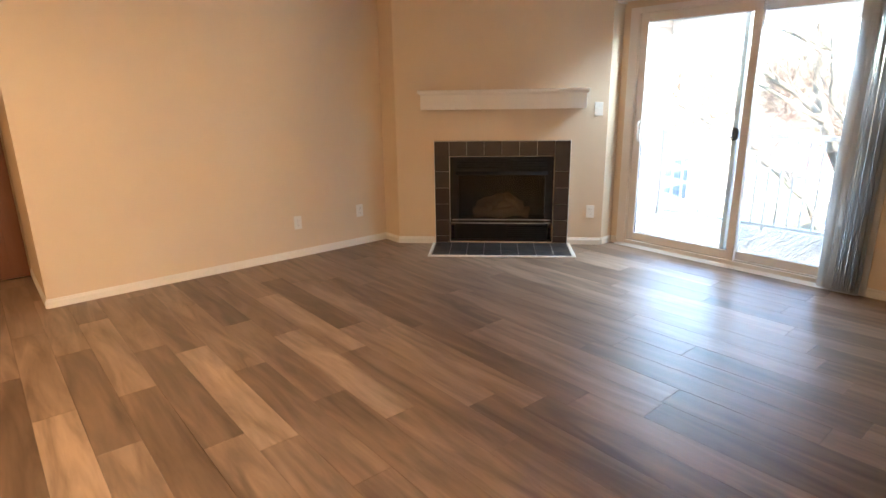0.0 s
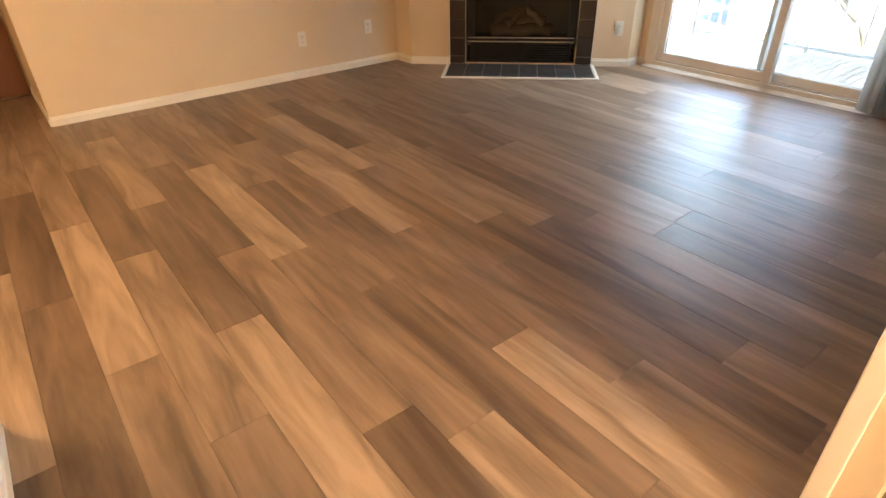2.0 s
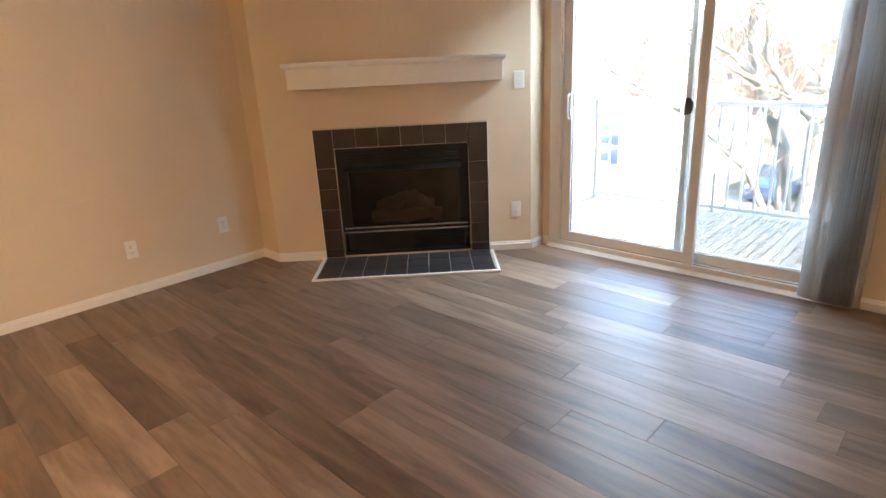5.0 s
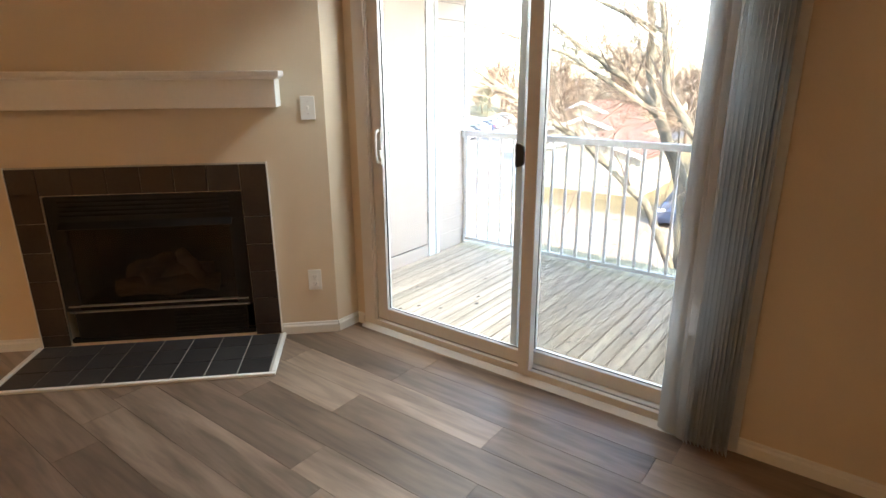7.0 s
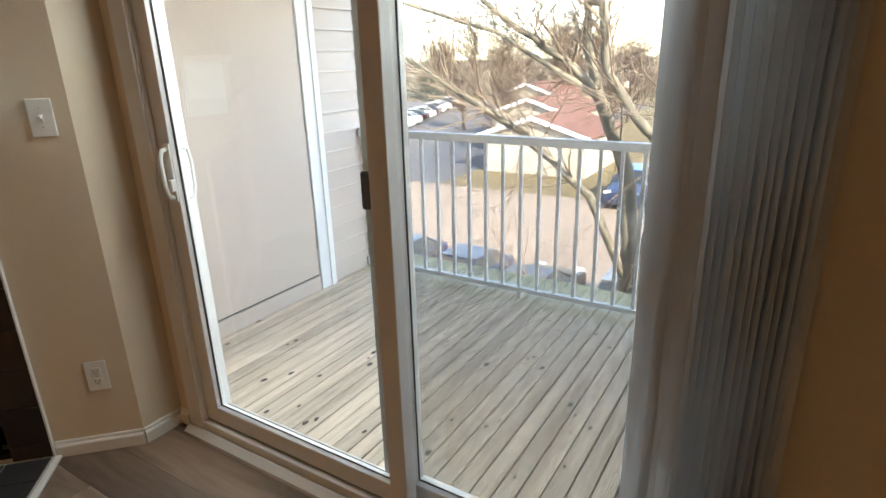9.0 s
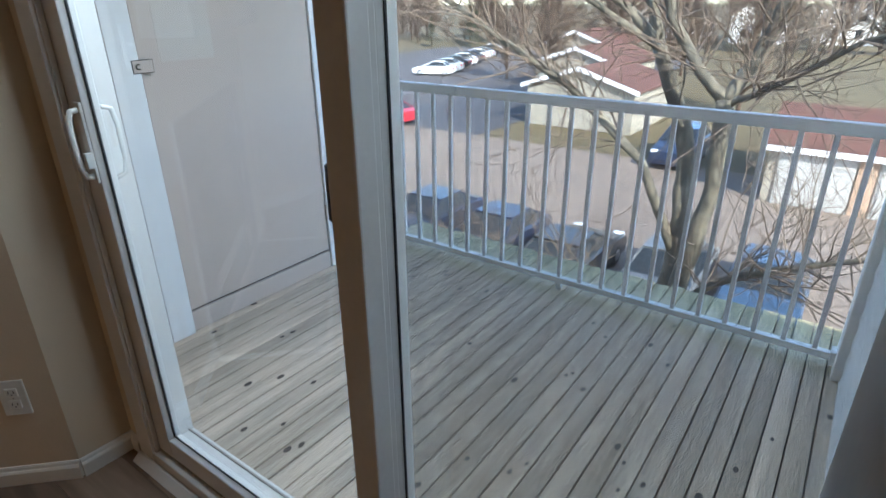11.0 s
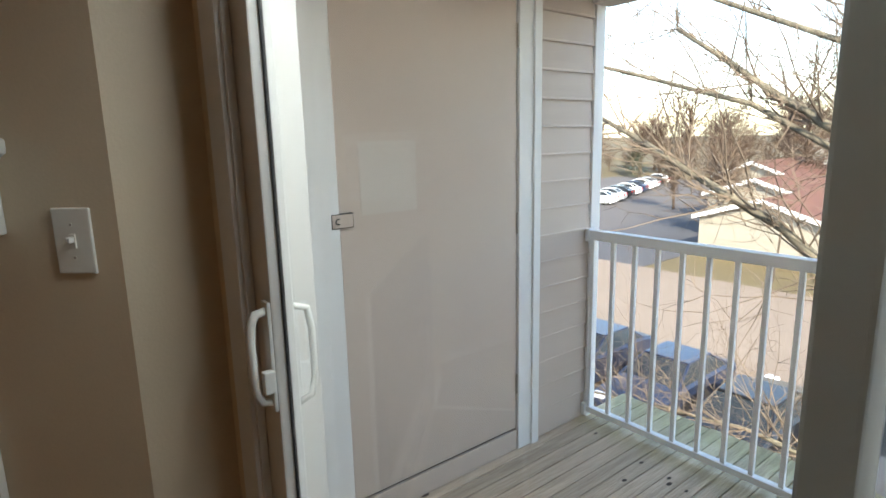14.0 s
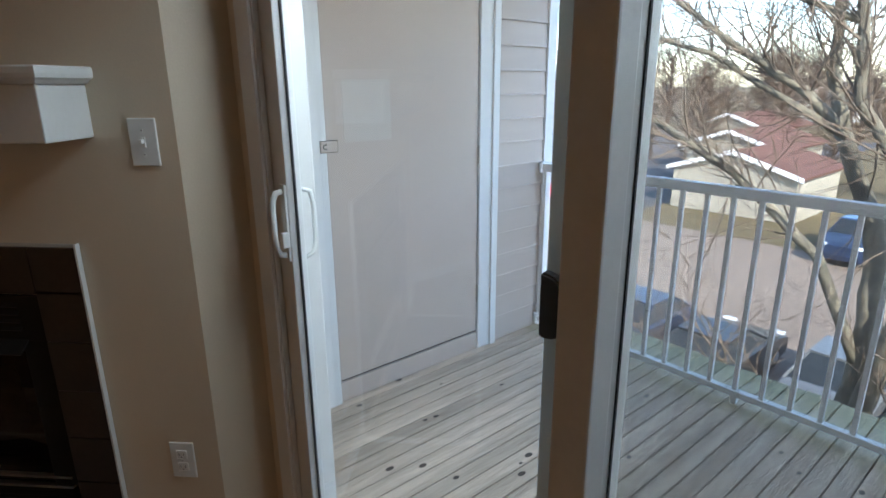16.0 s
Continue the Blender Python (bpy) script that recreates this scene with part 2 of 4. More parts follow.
def deck_mat(name):
    """Weathered boards: splintery grain, and green moss growing in from the outer edge."""
    m = mat(name, (0.385, 0.305, 0.225), (0.71, 0.585, 0.45), 1.8, 0.85, 0.7, stretch=(0.45, 8, 4), fine=18, vary=0.17)
    N, L = m.node_tree.nodes, m.node_tree.links
    N["Color Ramp"].color_ramp.elements[0].position, N["Color Ramp"].color_ramp.elements[1].position = 0.36, 0.66
    b = N["Principled BSDF"]
    colour = b.inputs["Base Color"].links[0].from_socket
    tc, sep, ns = N.new("ShaderNodeTexCoord"), N.new("ShaderNodeSeparateXYZ"), N.new("ShaderNodeTexNoise")
    ns.inputs["Scale"].default_value, ns.inputs["Detail"].default_value = 6, 5
    L.new(tc.outputs["Object"], sep.inputs[0]), L.new(tc.outputs["Object"], ns.inputs["Vector"])
    add, rng, mx = N.new("ShaderNodeMath"), N.new("ShaderNodeMapRange"), N.new("ShaderNodeMix")
    add.operation, add.inputs[1].default_value = "MULTIPLY_ADD", 0.9
    L.new(ns.outputs["Fac"], add.inputs[0]), L.new(sep.outputs["X"], add.inputs[2])
    rng.inputs["From Min"].default_value, rng.inputs["From Max"].default_value, rng.inputs["To Max"].default_value = 2.15, 2.75, 0.8
    L.new(add.outputs[0], rng.inputs["Value"])
    mx.data_type, mx.blend_type = "RGBA", "MULTIPLY"
    mx.inputs["B"].default_value = (0.60, 0.66, 0.43, 1)
    L.new(rng.outputs[0], mx.inputs["Factor"]), L.new(colour, mx.inputs["A"]), L.new(mx.outputs["Result"], b.inputs["Base Color"])
    return m


M_DECK = deck_mat("weathered deck board")
M_KNOT = mat("dark wood knot", (0.045, 0.035, 0.028), (0.09, 0.07, 0.055), 40, 0.9, 0.3)
M_BRASS = mat("dull latch metal", (0.38, 0.36, 0.33), (0.46, 0.44, 0.40), 30, 0.4, metal=0.8)
M_SOFFIT = mat("balcony ceiling board", (0.55, 0.5, 0.46), (0.6, 0.55, 0.5), 3, 0.8, 0.05)


# ---- building helpers ----
def box(bm, x0, x1, y0, y1, z0, z1, bevel=0.0, m=None):
    vs = [bm.verts.new(p) for p in ((x0, y0, z0), (x1, y0, z0), (x1, y1, z0), (x0, y1, z0), (x0, y0, z1), (x1, y0, z1), (x1, y1, z1), (x0, y1, z1))]
    fs = [bm.faces.new([vs[i] for i in f]) for f in ((3, 2, 1, 0), (4, 5, 6, 7), (0, 1, 5, 4), (1, 2, 6, 5), (2, 3, 7, 6), (3, 0, 4, 7))]
    if bevel:
        es = list({e for f in fs for e in f.edges})
        r = bmesh.ops.bevel(bm, geom=es, offset=bevel, segments=2, profile=0.6, affect="EDGES")
        vs = list({v for f in r["faces"] for v in f.verts} | {v for v in vs if v.is_valid})
    if m is not None:
        bmesh.ops.transform(bm, matrix=m, verts=[v for v in vs if v.is_valid])
    return bm


def prism(bm, outline, axis, a, b):
    """A closed outline of 2D points drawn out along x, y or z from a to b."""
    def at(p, k):
        return {"x": (k, p[0], p[1]), "y": (p[0], k, p[1]), "z": (p[0], p[1], k)}[axis]
    lo, hi = [bm.verts.new(at(p, a)) for p in outline], [bm.verts.new(at(p, b)) for p in outline]
    n = len(outline)
    bm.faces.new(lo), bm.faces.new(hi[::-1])
    for i in range(n):
        bm.faces.new((lo[i], hi[i], hi[(i + 1) % n], lo[(i + 1) % n]))
    bmesh.ops.recalc_face_normals(bm, faces=bm.faces)
    return bm


def tube(bm, pts, radii, sides=8):
    """A tapered tube through points."""
    rings, prev = [], None
    for i, p in enumerate(pts):
        d = (Vector(pts[min(i + 1, len(pts) - 1)]) - Vector(pts[max(i - 1, 0)])).normalized()
        s = d.orthogonal().normalized() if prev is None else (prev - d * prev.dot(d)).normalized()
        prev, u = s, d.cross(s)
        rings.append([bm.verts.new(Vector(p) + radii[i] * (math.cos(a) * s + math.sin(a) * u)) for a in (2 * math.pi * k / sides for k in range(sides))])
    for r, q in zip(rings, rings[1:]):
        for k in range(sides):
            bm.faces.new((r[k], r[(k + 1) % sides], q[(k + 1) % sides], q[k]))
    if sides > 2:
        bm.faces.new(rings[0][::-1]), bm.faces.new(rings[-1])
    return bm


def mesh_of(name, bm, material, smooth=False):
    me = bpy.data.meshes.new(name)
    bm.to_mesh(me)
    bm.free()
    me.materials.append(material)
    if smooth:
        for p in me.polygons:
            p.use_smooth = True
    return me


def part(name, bm, material, parent, label="", smooth=False, at=None):
    ob = new(name, mesh_of(name, bm, material, smooth))
    ob.parent = parent
    if at is not None:
        ob.matrix_basis = at
    if label:
        ob["label"] = label
    return ob


def empty(name, m, label="", category="", group="", kind=""):
    ob = new(name)
    ob.empty_display_size = 0.1
    ob.matrix_basis = m
    return tagged(ob, label, category, group, kind)


def solid(name, bm, material, label="", category="", group="", kind="", smooth=False):
    return tagged(new(name, mesh_of(name, bm, material, smooth)), label, category, group, kind)


def boxes(*rows):
    bm = bmesh.new()
    for r in rows:
        box(bm, *r)
    return bm


I4 = Matrix.Identity(4)
# ---- plan ----
XR, YL, C = 4.733, 4.511, 7.474                # door wall, long wall, the chimney face lies on x + y = C
YS, XH = -0.03, 0.295                         # wall beside the start, corner into the hall
H = 2.44
ZB, YC, XRAIL = -0.142, 3.641, 6.87            # deck, store-room wall, railing
YSIDE = 0.975                                 # pale wall at the balcony's other end
D0, D1, DH = 0.858, 2.838, 2.11                # sliding door: right jamb, left jamb, height
G = -6.0                                     # ground
T = 0.12

# ---- shell ----
wall = lambda n, bm, lab, m=M_WALL: solid(n, bm, m, lab, "wall", kind="structure")
wall("wall_north", boxes((XH, XR + T, YL, YL + 0.12, 0, H), (XH, XH + 0.12, YL + 0.12, 5.53, 0, H)), "tan painted wall running into the hall corner")
wall("wall_east", boxes((XR, XR + T, -2.0, D0, 0, H), (XR, XR + T, D1, YL, 0, H), (XR, XR + T, D0, D1, DH, H)), "tan painted wall round the sliding balcony door")
wall("wall_south", boxes((1.2, XR, YS - 0.11, YS, 0, H), (2.3, 2.42, -2.0, YS - 0.11, 0, H)), "tan painted wall with white baseboard")
wall("wall_west", boxes((-0.365, -0.245, -2.0, 1.55, 0, H)), "cream wall end beside the hall")
wall("wall_hall", boxes((-2.2, XH + 0.12, 5.53, 5.65, 0, H), (-2.32, -2.2, -2.0, 5.65, 0, H), (-2.2, XR + T, -2.12, -2.0, 0, H)), "tan walls that close the hall")
solid("ceiling", boxes((-2.32, XR + T, -2.12, 5.65, H, H + 0.15)), M_CEIL, "white painted ceiling", "ceiling", kind="structure")

# chimney breast across the corner, with the firebox opening
DIAG = pose(C / 2, C / 2, 0, 0, 0, -45)      # local x along the face, y into the wall
CX, LX, RX = 0.222, -0.771, 1.175
BX0, BX1, BZ0, BZ1 = CX - 0.49, CX + 0.49, 0.02, 0.842
bm = bmesh.new()
for r in ((LX, BX0, 0, 0.1, 0, H), (BX1, RX, 0, 0.1, 0, H), (BX0, BX1, 0, 0.1, BZ1, H), (BX0, BX1, 0, 0.1, 0, BZ0)):
    box(bm, *r)
bmesh.ops.transform(bm, matrix=DIAG, verts=bm.verts)
xl, yl = C / 2 + LX / math.sqrt(2), C / 2 - LX / math.sqrt(2)
xr_, yr_ = C / 2 + RX / math.sqrt(2), C / 2 - RX / math.sqrt(2)
wall("wall_chimney", bm, "tan chimney breast set diagonally across the room corner")
wall("wall_return_1", boxes((xl, xl + 0.08, yl + 0.0005, YL, 0, H)), "narrow tan return of the chimney breast")
wall("wall_return_2", boxes((xr_ + 0.0005, XR, yr_, yr_ + 0.08, 0, H)), "narrow tan return of the chimney breast")


def baseboard(name, a, b, lab="white painted baseboard with a stepped top"):
    """A moulded baseboard from a to b, its face to the left of that line."""
    a, b = Vector((*a, 0)), Vector((*b, 0))
    n = (b - a).length
    bm = prism(bmesh.new(), [(0.0, 0.0), (0.013, 0.0), (0.013, 0.044), (0.010, 0.050), (0.007, 0.053), (0.006, 0.061), (0.003, 0.066), (0.0, 0.066)], "x", 0, n)
    ob = solid(name, bm, M_TRIM, lab, "baseboard", kind="structure")
    ob.matrix_basis = Matrix.Translation(a) @ (b - a).to_track_quat("X", "Z").to_matrix().to_4x4()
    return ob


dl = lambda u: tuple((DIAG @ Vector((u, 0, 0)))[:2])
baseboard("baseboard", (xl, YL), (XH, YL))
baseboard("baseboard", (xl, yl), (xl, YL))
baseboard("baseboard", dl(CX - 0.64), dl(LX))
baseboard("baseboard", dl(RX), dl(CX + 0.64))
baseboard("baseboard", (XR, yr_), (xr_, yr_))
baseboard("baseboard", (XR, D1 + 0.01), (XR, yr_))
baseboard("baseboard", (XR, YS), (XR, D0 - 0.045))
baseboard("baseboard", (1.2, YS), (XR, YS))
solid("trim", box(bmesh.new(), 1.186, 1.199, YS - 0.045, YS - 0.001, 0.002, 2.06, 0.004), M_TRIM, "white casing strip on the wall end", "trim", kind="structure")
baseboard("baseboard", (-0.245, 1.55), (-0.245, -2.0))
baseboard("baseboard", (-0.365, 1.55), (-0.245, 1.55))
baseboard("baseboard", (XH, YL), (XH, 5.53))

# hall door, closed
door = empty("door_2", pose(-0.58, 5.53, 0), "dark brown hall door standing shut", "door", kind="structure")
bm = bmesh.new()
box(bm, 0, 0.86, -0.035, -0.003, 0.012, 2.03, 0.004)
for z0, z1 in ((0.15, 0.9), (1.05, 1.9)):
    box(bm, 0.12, 0.4, -0.042, -0.035, z0, z1, 0.003), box(bm, 0.46, 0.74, -0.042, -0.035, z0, z1, 0.003)
part("leaf", bm, M_DOOR, door)

# ---- fireplace ----
fire = empty("fireplace", DIAG @ pose(CX, 0, 0), "black gas fireplace with dark brown tile surround", "fireplace")
# tile bed
bm = bmesh.new()
for r in ((-0.632, -0.492, 0, 0.985), (0.492, 0.632, 0, 0.985), (-0.492, 0.492, 0.846, 0.985)):
    box(bm, r[0], r[1], -0.008, -0.002, r[2] + 0.014, r[3] + 0.008)
part("tile_bed", bm, M_GROUT, fire, "grey grout bed")
for sx in (-0.635, 0.635):
    part("edge_strip", boxes((sx - 0.003, sx + 0.003, -0.018, -0.002, 0.014, 0.995)), M_TRIM, fire, "pale caulk edge")


def tile_mesh(name, w, h, d, material):
    return mesh_of(name, box(bmesh.new(), -w / 2, w / 2, -d, 0, -h / 2, h / 2, 0.002), material)


side = tile_mesh("tile", 0.1365, 0.1535, 0.010, M_TILE)
cut = tile_mesh("tile", 0.1365, 0.062, 0.010, M_TILE)
top = tile_mesh("tile", 0.1535, 0.1365, 0.010, M_TILE)
topside = tile_mesh("tile", 0.1365, 0.1365, 0.010, M_TILE)


def piece(name, me, parent, m):
    ob = new(name, me)
    ob.parent, ob.matrix_basis = parent, m
    return ob


for sx in (-0.5625, 0.5625):
    piece("tile", cut, fire, pose(sx, -0.006, 0.045))
    for k in range(5):
        piece("tile", side, fire, pose(sx, -0.006, 0.156 + 0.1565 * k))
    piece("tile", topside, fire, pose(sx, -0.006, 0.9165))
topw = tile_mesh("tile", 0.161, 0.1365, 0.010, M_TILE)
for k in range(6):
    piece("tile", topw, fire, pose(-0.41 + 0.164 * k, -0.006, 0.9165))
# metal insert
bm = bmesh.new()
for r in ((-0.487, 0.487, -0.004, 0.03, 0.70, 0.838), (-0.487, -0.41, -0.004, 0.03, 0.21, 0.70), (0.41, 0.487, -0.004, 0.03, 0.21, 0.70), (-0.487, 0.487, -0.004, 0.03, 0.022, 0.045)):
    box(bm, *r, 0.002)
part("insert_frame", bm, M_BLACK, fire, "black metal insert")
part("edge_bar", boxes((-0.4915, -0.4865, -0.0125, 0.0, 0.03, 0.838)), M_STEEL, fire, "bright worn metal edge")
bm = prism(bmesh.new(), [(-0.045, 0.675), (-0.040, 0.671), (0.0, 0.700), (0.0, 0.708)], "x", -0.43, 0.43)
part("hood", bm, M_BLACK, fire, "black metal hood lip")
for k in range(4):
    bm = prism(bmesh.new(), [(-0.012, 0.735 + 0.024 * k), (-0.010, 0.733 + 0.024 * k), (0.0, 0.745 + 0.024 * k), (0.0, 0.748 + 0.024 * k)], "x", -0.42, 0.42)
    part("louver", bm, M_BLACK, fire)
part("lower_bar", boxes((-0.47, 0.47, -0.010, 0.01, 0.200, 0.207), (-0.47, 0.47, -0.006, 0.01, 0.232, 0.240)), M_STEEL, fire, "thin bright metal bar")
part("lower_panel", box(bmesh.new(), -0.45, 0.45, 0.004, 0.03, 0.046, 0.196, 0.003), M_BLACK, fire)
for k in range(6):
    bm = prism(bmesh.new(), [(-0.006, 0.062 + 0.021 * k), (-0.004, 0.060 + 0.021 * k), (0.006, 0.070 + 0.021 * k), (0.006, 0.073 + 0.021 * k)], "x", 0.06, 0.44)
    part("louver", bm, M_BLACK, fire)
part("pane", boxes((-0.41, 0.41, 0.014, 0.018, 0.24, 0.70)), M_FGLASS, fire, "smoked fireplace glass")
bm = bmesh.new()
for r in ((-0.45, 0.45, 0.40, 0.42, 0.2, 0.72), (-0.47, -0.45, 0.03, 0.42, 0.2, 0.72), (0.45, 0.47, 0.03, 0.42, 0.2, 0.72), (-0.47, 0.47, 0.03, 0.42, 0.72, 0.74), (-0.47, 0.47, 0.03, 0.42, 0.18, 0.2)):
    box(bm, *r)
part("firebox", bm, M_SOOT, fire, "sooty firebrick lining")


def log_bm(a, b, r, seed):
    bm, a, b = bmesh.new(), Vector(a), Vector(b)
    pts = [a.lerp(b, k / 6) + Vector((0, 0, 0.012 * math.sin(k * 1.7 + seed))) for k in range(7)]
    tube(bm, pts, [r * (0.9 + 0.14 * math.sin(2.3 * k + seed)) for k in range(7)], 10)
    for v in bm.verts:
        v.co += 0.006 * Vector(noise.noise_vector(v.co * 22 + Vector((seed, 0, 0))))
    return bm


for i, (a, b, r) in enumerate((((-0.27, 0.16, 0.27), (0.27, 0.2, 0.275), 0.055), ((-0.24, 0.27, 0.31), (0.22, 0.25, 0.33), 0.06), ((-0.12, 0.14, 0.32), (0.02, 0.26, 0.43), 0.042), ((0.2, 0.13, 0.33), (0.05, 0.27, 0.44), 0.04), ((-0.22, 0.2, 0.36), (-0.02, 0.24, 0.42), 0.035))):
    part("log", log_bm(a, b, r, i), M_LOG, fire, "scorched ceramic log", smooth=True)
part("grate", boxes((-0.28, 0.28, 0.12, 0.135, 0.205, 0.222), (-0.28, 0.28, 0.27, 0.285, 0.205, 0.222)), M_BLACK, fire)

mantel = empty("mantel_shelf", DIAG @ pose(CX, 0, 0), "white painted mantel shelf above the fireplace", "mantel")
part("body", box(bmesh.new(), -0.735, 0.735, -0.165, 0, 1.278, 1.41, 0.004), M_TRIM, mantel)
bm = bmesh.new()
prof = [(0.0, 1.410), (0.006, 1.410), (0.012, 1.417), (0.022, 1.423), (0.024, 1.432), (0.024, 1.446), (0.020, 1.450)]
rings = [[bm.verts.new(p) for p in ((-0.735 - o, 0, z), (-0.735 - o, -0.165 - o, z), (0.735 + o, -0.165 - o, z), (0.735 + o, 0, z))] for o, z in prof]
for r, q in zip(rings, rings[1:]):
    for k in range(3):
        bm.faces.new((r[k], r[k + 1], q[k + 1], q[k]))
bm.faces.new(rings[-1])
bmesh.ops.recalc_face_normals(bm, faces=bm.faces)
part("crown", bm, M_TRIM, mantel, "moulded crown edge")

hearth = empty("hearth", DIAG @ pose(CX, 0, 0), "low charcoal tile hearth with pale edging on the floor", "hearth")
part("bed", boxes((-0.635, 0.635, -0.466, -0.012, 0.002, 0.009)), M_GROUT, hearth, "grey grout")
ht, ht2 = (mesh_of("tile", box(bmesh.new(), -0.0755, 0.0755, -d / 2 + 0.001, d / 2 - 0.001, 0, 0.006, 0.0015), M_HTILE) for d in (0.1525, 0.128))
for k in range(8):
    for y, me in ((-0.387, ht), (-0.231, ht), (-0.087, ht2)):
        piece("tile", me, hearth, pose(-0.5495 + 0.157 * k, y, 0.008))
bm = bmesh.new()
box(bm, -0.660, 0.660, -0.490, -0.467, 0.001, 0.016, 0.005)
box(bm, -0.660, -0.637, -0.467, -0.016, 0.001, 0.016, 0.005), box(bm, 0.637, 0.660, -0.467, -0.016, 0.001, 0.016, 0.005)
part("edging", bm, M_TRIM, hearth, "pale quarter-round edging")


# ---- plates on the walls ----
def plate(name, m, label, outlet=True):
    ob = empty(name, m, label, "outlet" if outlet else "switch", "wall plates")
    part("plate", box(bmesh.new(), -0.037, 0.037, -0.007, -0.0005, -0.060, 0.060, 0.003), M_PLASTIC, ob)
    if outlet:
        for z in (-0.021, 0.021):
            part("socket", box(bmesh.new(), -0.016, 0.016, -0.0095, -0.006, z - 0.014, z + 0.014, 0.003), M_PLASTIC, ob)
            part("slot", boxes((-0.008, -0.006, -0.0102, -0.009, z - 0.003, z + 0.006), (0.006, 0.008, -0.0102, -0.009, z - 0.003, z + 0.006), (-0.002, 0.002, -0.0102, -0.009, z - 0.010, z - 0.006)), M_SLOT, ob)
        part("screw", boxes((-0.002, 0.002, -0.0085, -0.006, -0.002, 0.002)), M_BRASS, ob)
    else:
        part("bezel", box(bmesh.new(), -0.006, 0.006, -0.009, -0.006, -0.013, 0.013, 0.001), M_PLASTIC, ob)
        part("toggle", box(bmesh.new(), -0.004, 0.004, -0.021, -0.006, -0.002, 0.008, 0.0015), M_PLASTIC, ob)
        for z in (-0.03, 0.03):
            part("screw", boxes((-0.002, 0.002, -0.0085, -0.006, z - 0.002, z + 0.002)), M_BRASS, ob)
    return ob


plate("wall_outlet", pose(2.235, YL, 0.317), "white wall outlet low on the tan wall")
plate("wall_outlet", pose(2.886, YL, 0.335), "white wall outlet low on the tan wall near the corner")
plate("wall_outlet", DIAG @ pose(1.062, 0, 0.322), "white wall outlet beside the fireplace")
plate("light_switch", DIAG @ pose(1.090, 0, 1.266), "white toggle light switch beside the mantel", False)

# ---- sliding door ----
slider = empty("door_1", pose(XR, 0, 0), "white vinyl sliding glass balcony door, shut", "sliding door", kind="structure")


def frame_bm(y0, y1, z0, z1, x0, x1, wl, wr, wb, wt, bevel=0.004):
    bm = bmesh.new()
    box(bm, x0, x1, y0, y0 + wr, z0, z1, bevel), box(bm, x0, x1, y1 - wl, y1, z0, z1, bevel)
    box(bm, x0 + 0.001, x1 - 0.001, y0 + wr, y1 - wl, z0, z0 + wb, bevel), box(bm, x0 + 0.001, x1 - 0.001, y0 + wr, y1 - wl, z1 - wt, z1, bevel)
    return bm


part("outer_frame", frame_bm(D0, D1, 0.0, DH, -0.012, 0.133, 0.083, 0.042, 0.056, 0.05, 0.003), M_VINYL, slider)
part("jamb_stop", boxes((-0.004, 0.010, D1 - 0.094, D1 - 0.083, 0.056, DH - 0.05)), M_VINYL, slider)
part("track", boxes((0.012, 0.016, D0 + 0.042, D1 - 0.083, 0.056, 0.062), (0.070, 0.074, D0 + 0.042, D1 - 0.083, 0.056, 0.062), (0.116, 0.120, D0 + 0.042, D1 - 0.083, 0.056, 0.064)), M_STEEL, slider)
active = part("sliding_panel", frame_bm(1.754, D1 - 0.083, 0.060, DH - 0.05, 0.012, 0.054, 0.080, 0.046, 0.070, 0.075), M_VINYL, slider, "white sliding panel")
part("interlock", box(bmesh.new(), -0.033, 0.0125, 1.728, 1.790, 0.064, DH - 0.052, 0.004), M_VINYL, active, "deep meeting stile of the sliding panel")
part("pane", boxes((0.032, 0.035, 1.796, D1 - 0.160, 0.127, DH - 0.12)), M_GLASS, active)
bm = frame_bm(1.8005, D1 - 0.1635, 0.1305, DH - 0.1255, 0.031, 0.0365, 0.004, 0.003, 0.003, 0.003, 0)
part("gasket", bm, M_GASKET, active, "black glazing gasket")
fixed = part("fixed_panel", frame_bm(D0 + 0.044, 1.796, 0.057, DH - 0.05, 0.058, 0.112, 0.034, 0.062, 0.068, 0.075), M_VINYL, slider, "white fixed panel")
part("pane", boxes((0.080, 0.083, D0 + 0.10, 1.766, 0.122, DH - 0.12)), M_GLASS, fixed)
part("gasket", frame_bm(D0 + 0.1065, 1.7615, 0.1255, DH - 0.1255, 0.079, 0.0845, 0.002, 0.002, 0.003, 0.003, 0), M_GASKET, fixed, "black glazing gasket")
# inside pull and latch on the closing stile
YH = 2.690
handle = part("handle", box(bmesh.new(), 0.005, 0.012, YH - 0.014, YH + 0.014, 0.965, 1.165, 0.003), M_PLASTIC, active, "white D-shaped door pull")
bm = bmesh.new()
arc = [(0.010, YH, 0.980), (-0.010, YH, 0.984), (-0.018, YH, 1.000), (-0.022, YH, 1.03), (-0.023, YH, 1.095), (-0.020, YH, 1.125), (-0.011, YH, 1.144), (0.010, YH, 1.148)]
tube(bm, arc, [0.008] * 8, 8)
part("grip", bm, M_PLASTIC, handle, smooth=True)
part("latch_lever", box(bmesh.new(), -0.012, 0.008, YH - 0.022, YH - 0.006, 1.005, 1.045, 0.003), M_PLASTIC, handle)
bm = bmesh.new()
tube(bm, [(0.052 + 0.036 * s, YH - 0.004, z) for s, z in ((0, 0.965), (0.8, 0.975), (1, 1.01), (1, 1.10), (0.8, 1.14), (0, 1.15))], [0.0065] * 6, 8)
part("outside_pull", bm, M_PLASTIC, active, "white outside door pull", smooth=True)
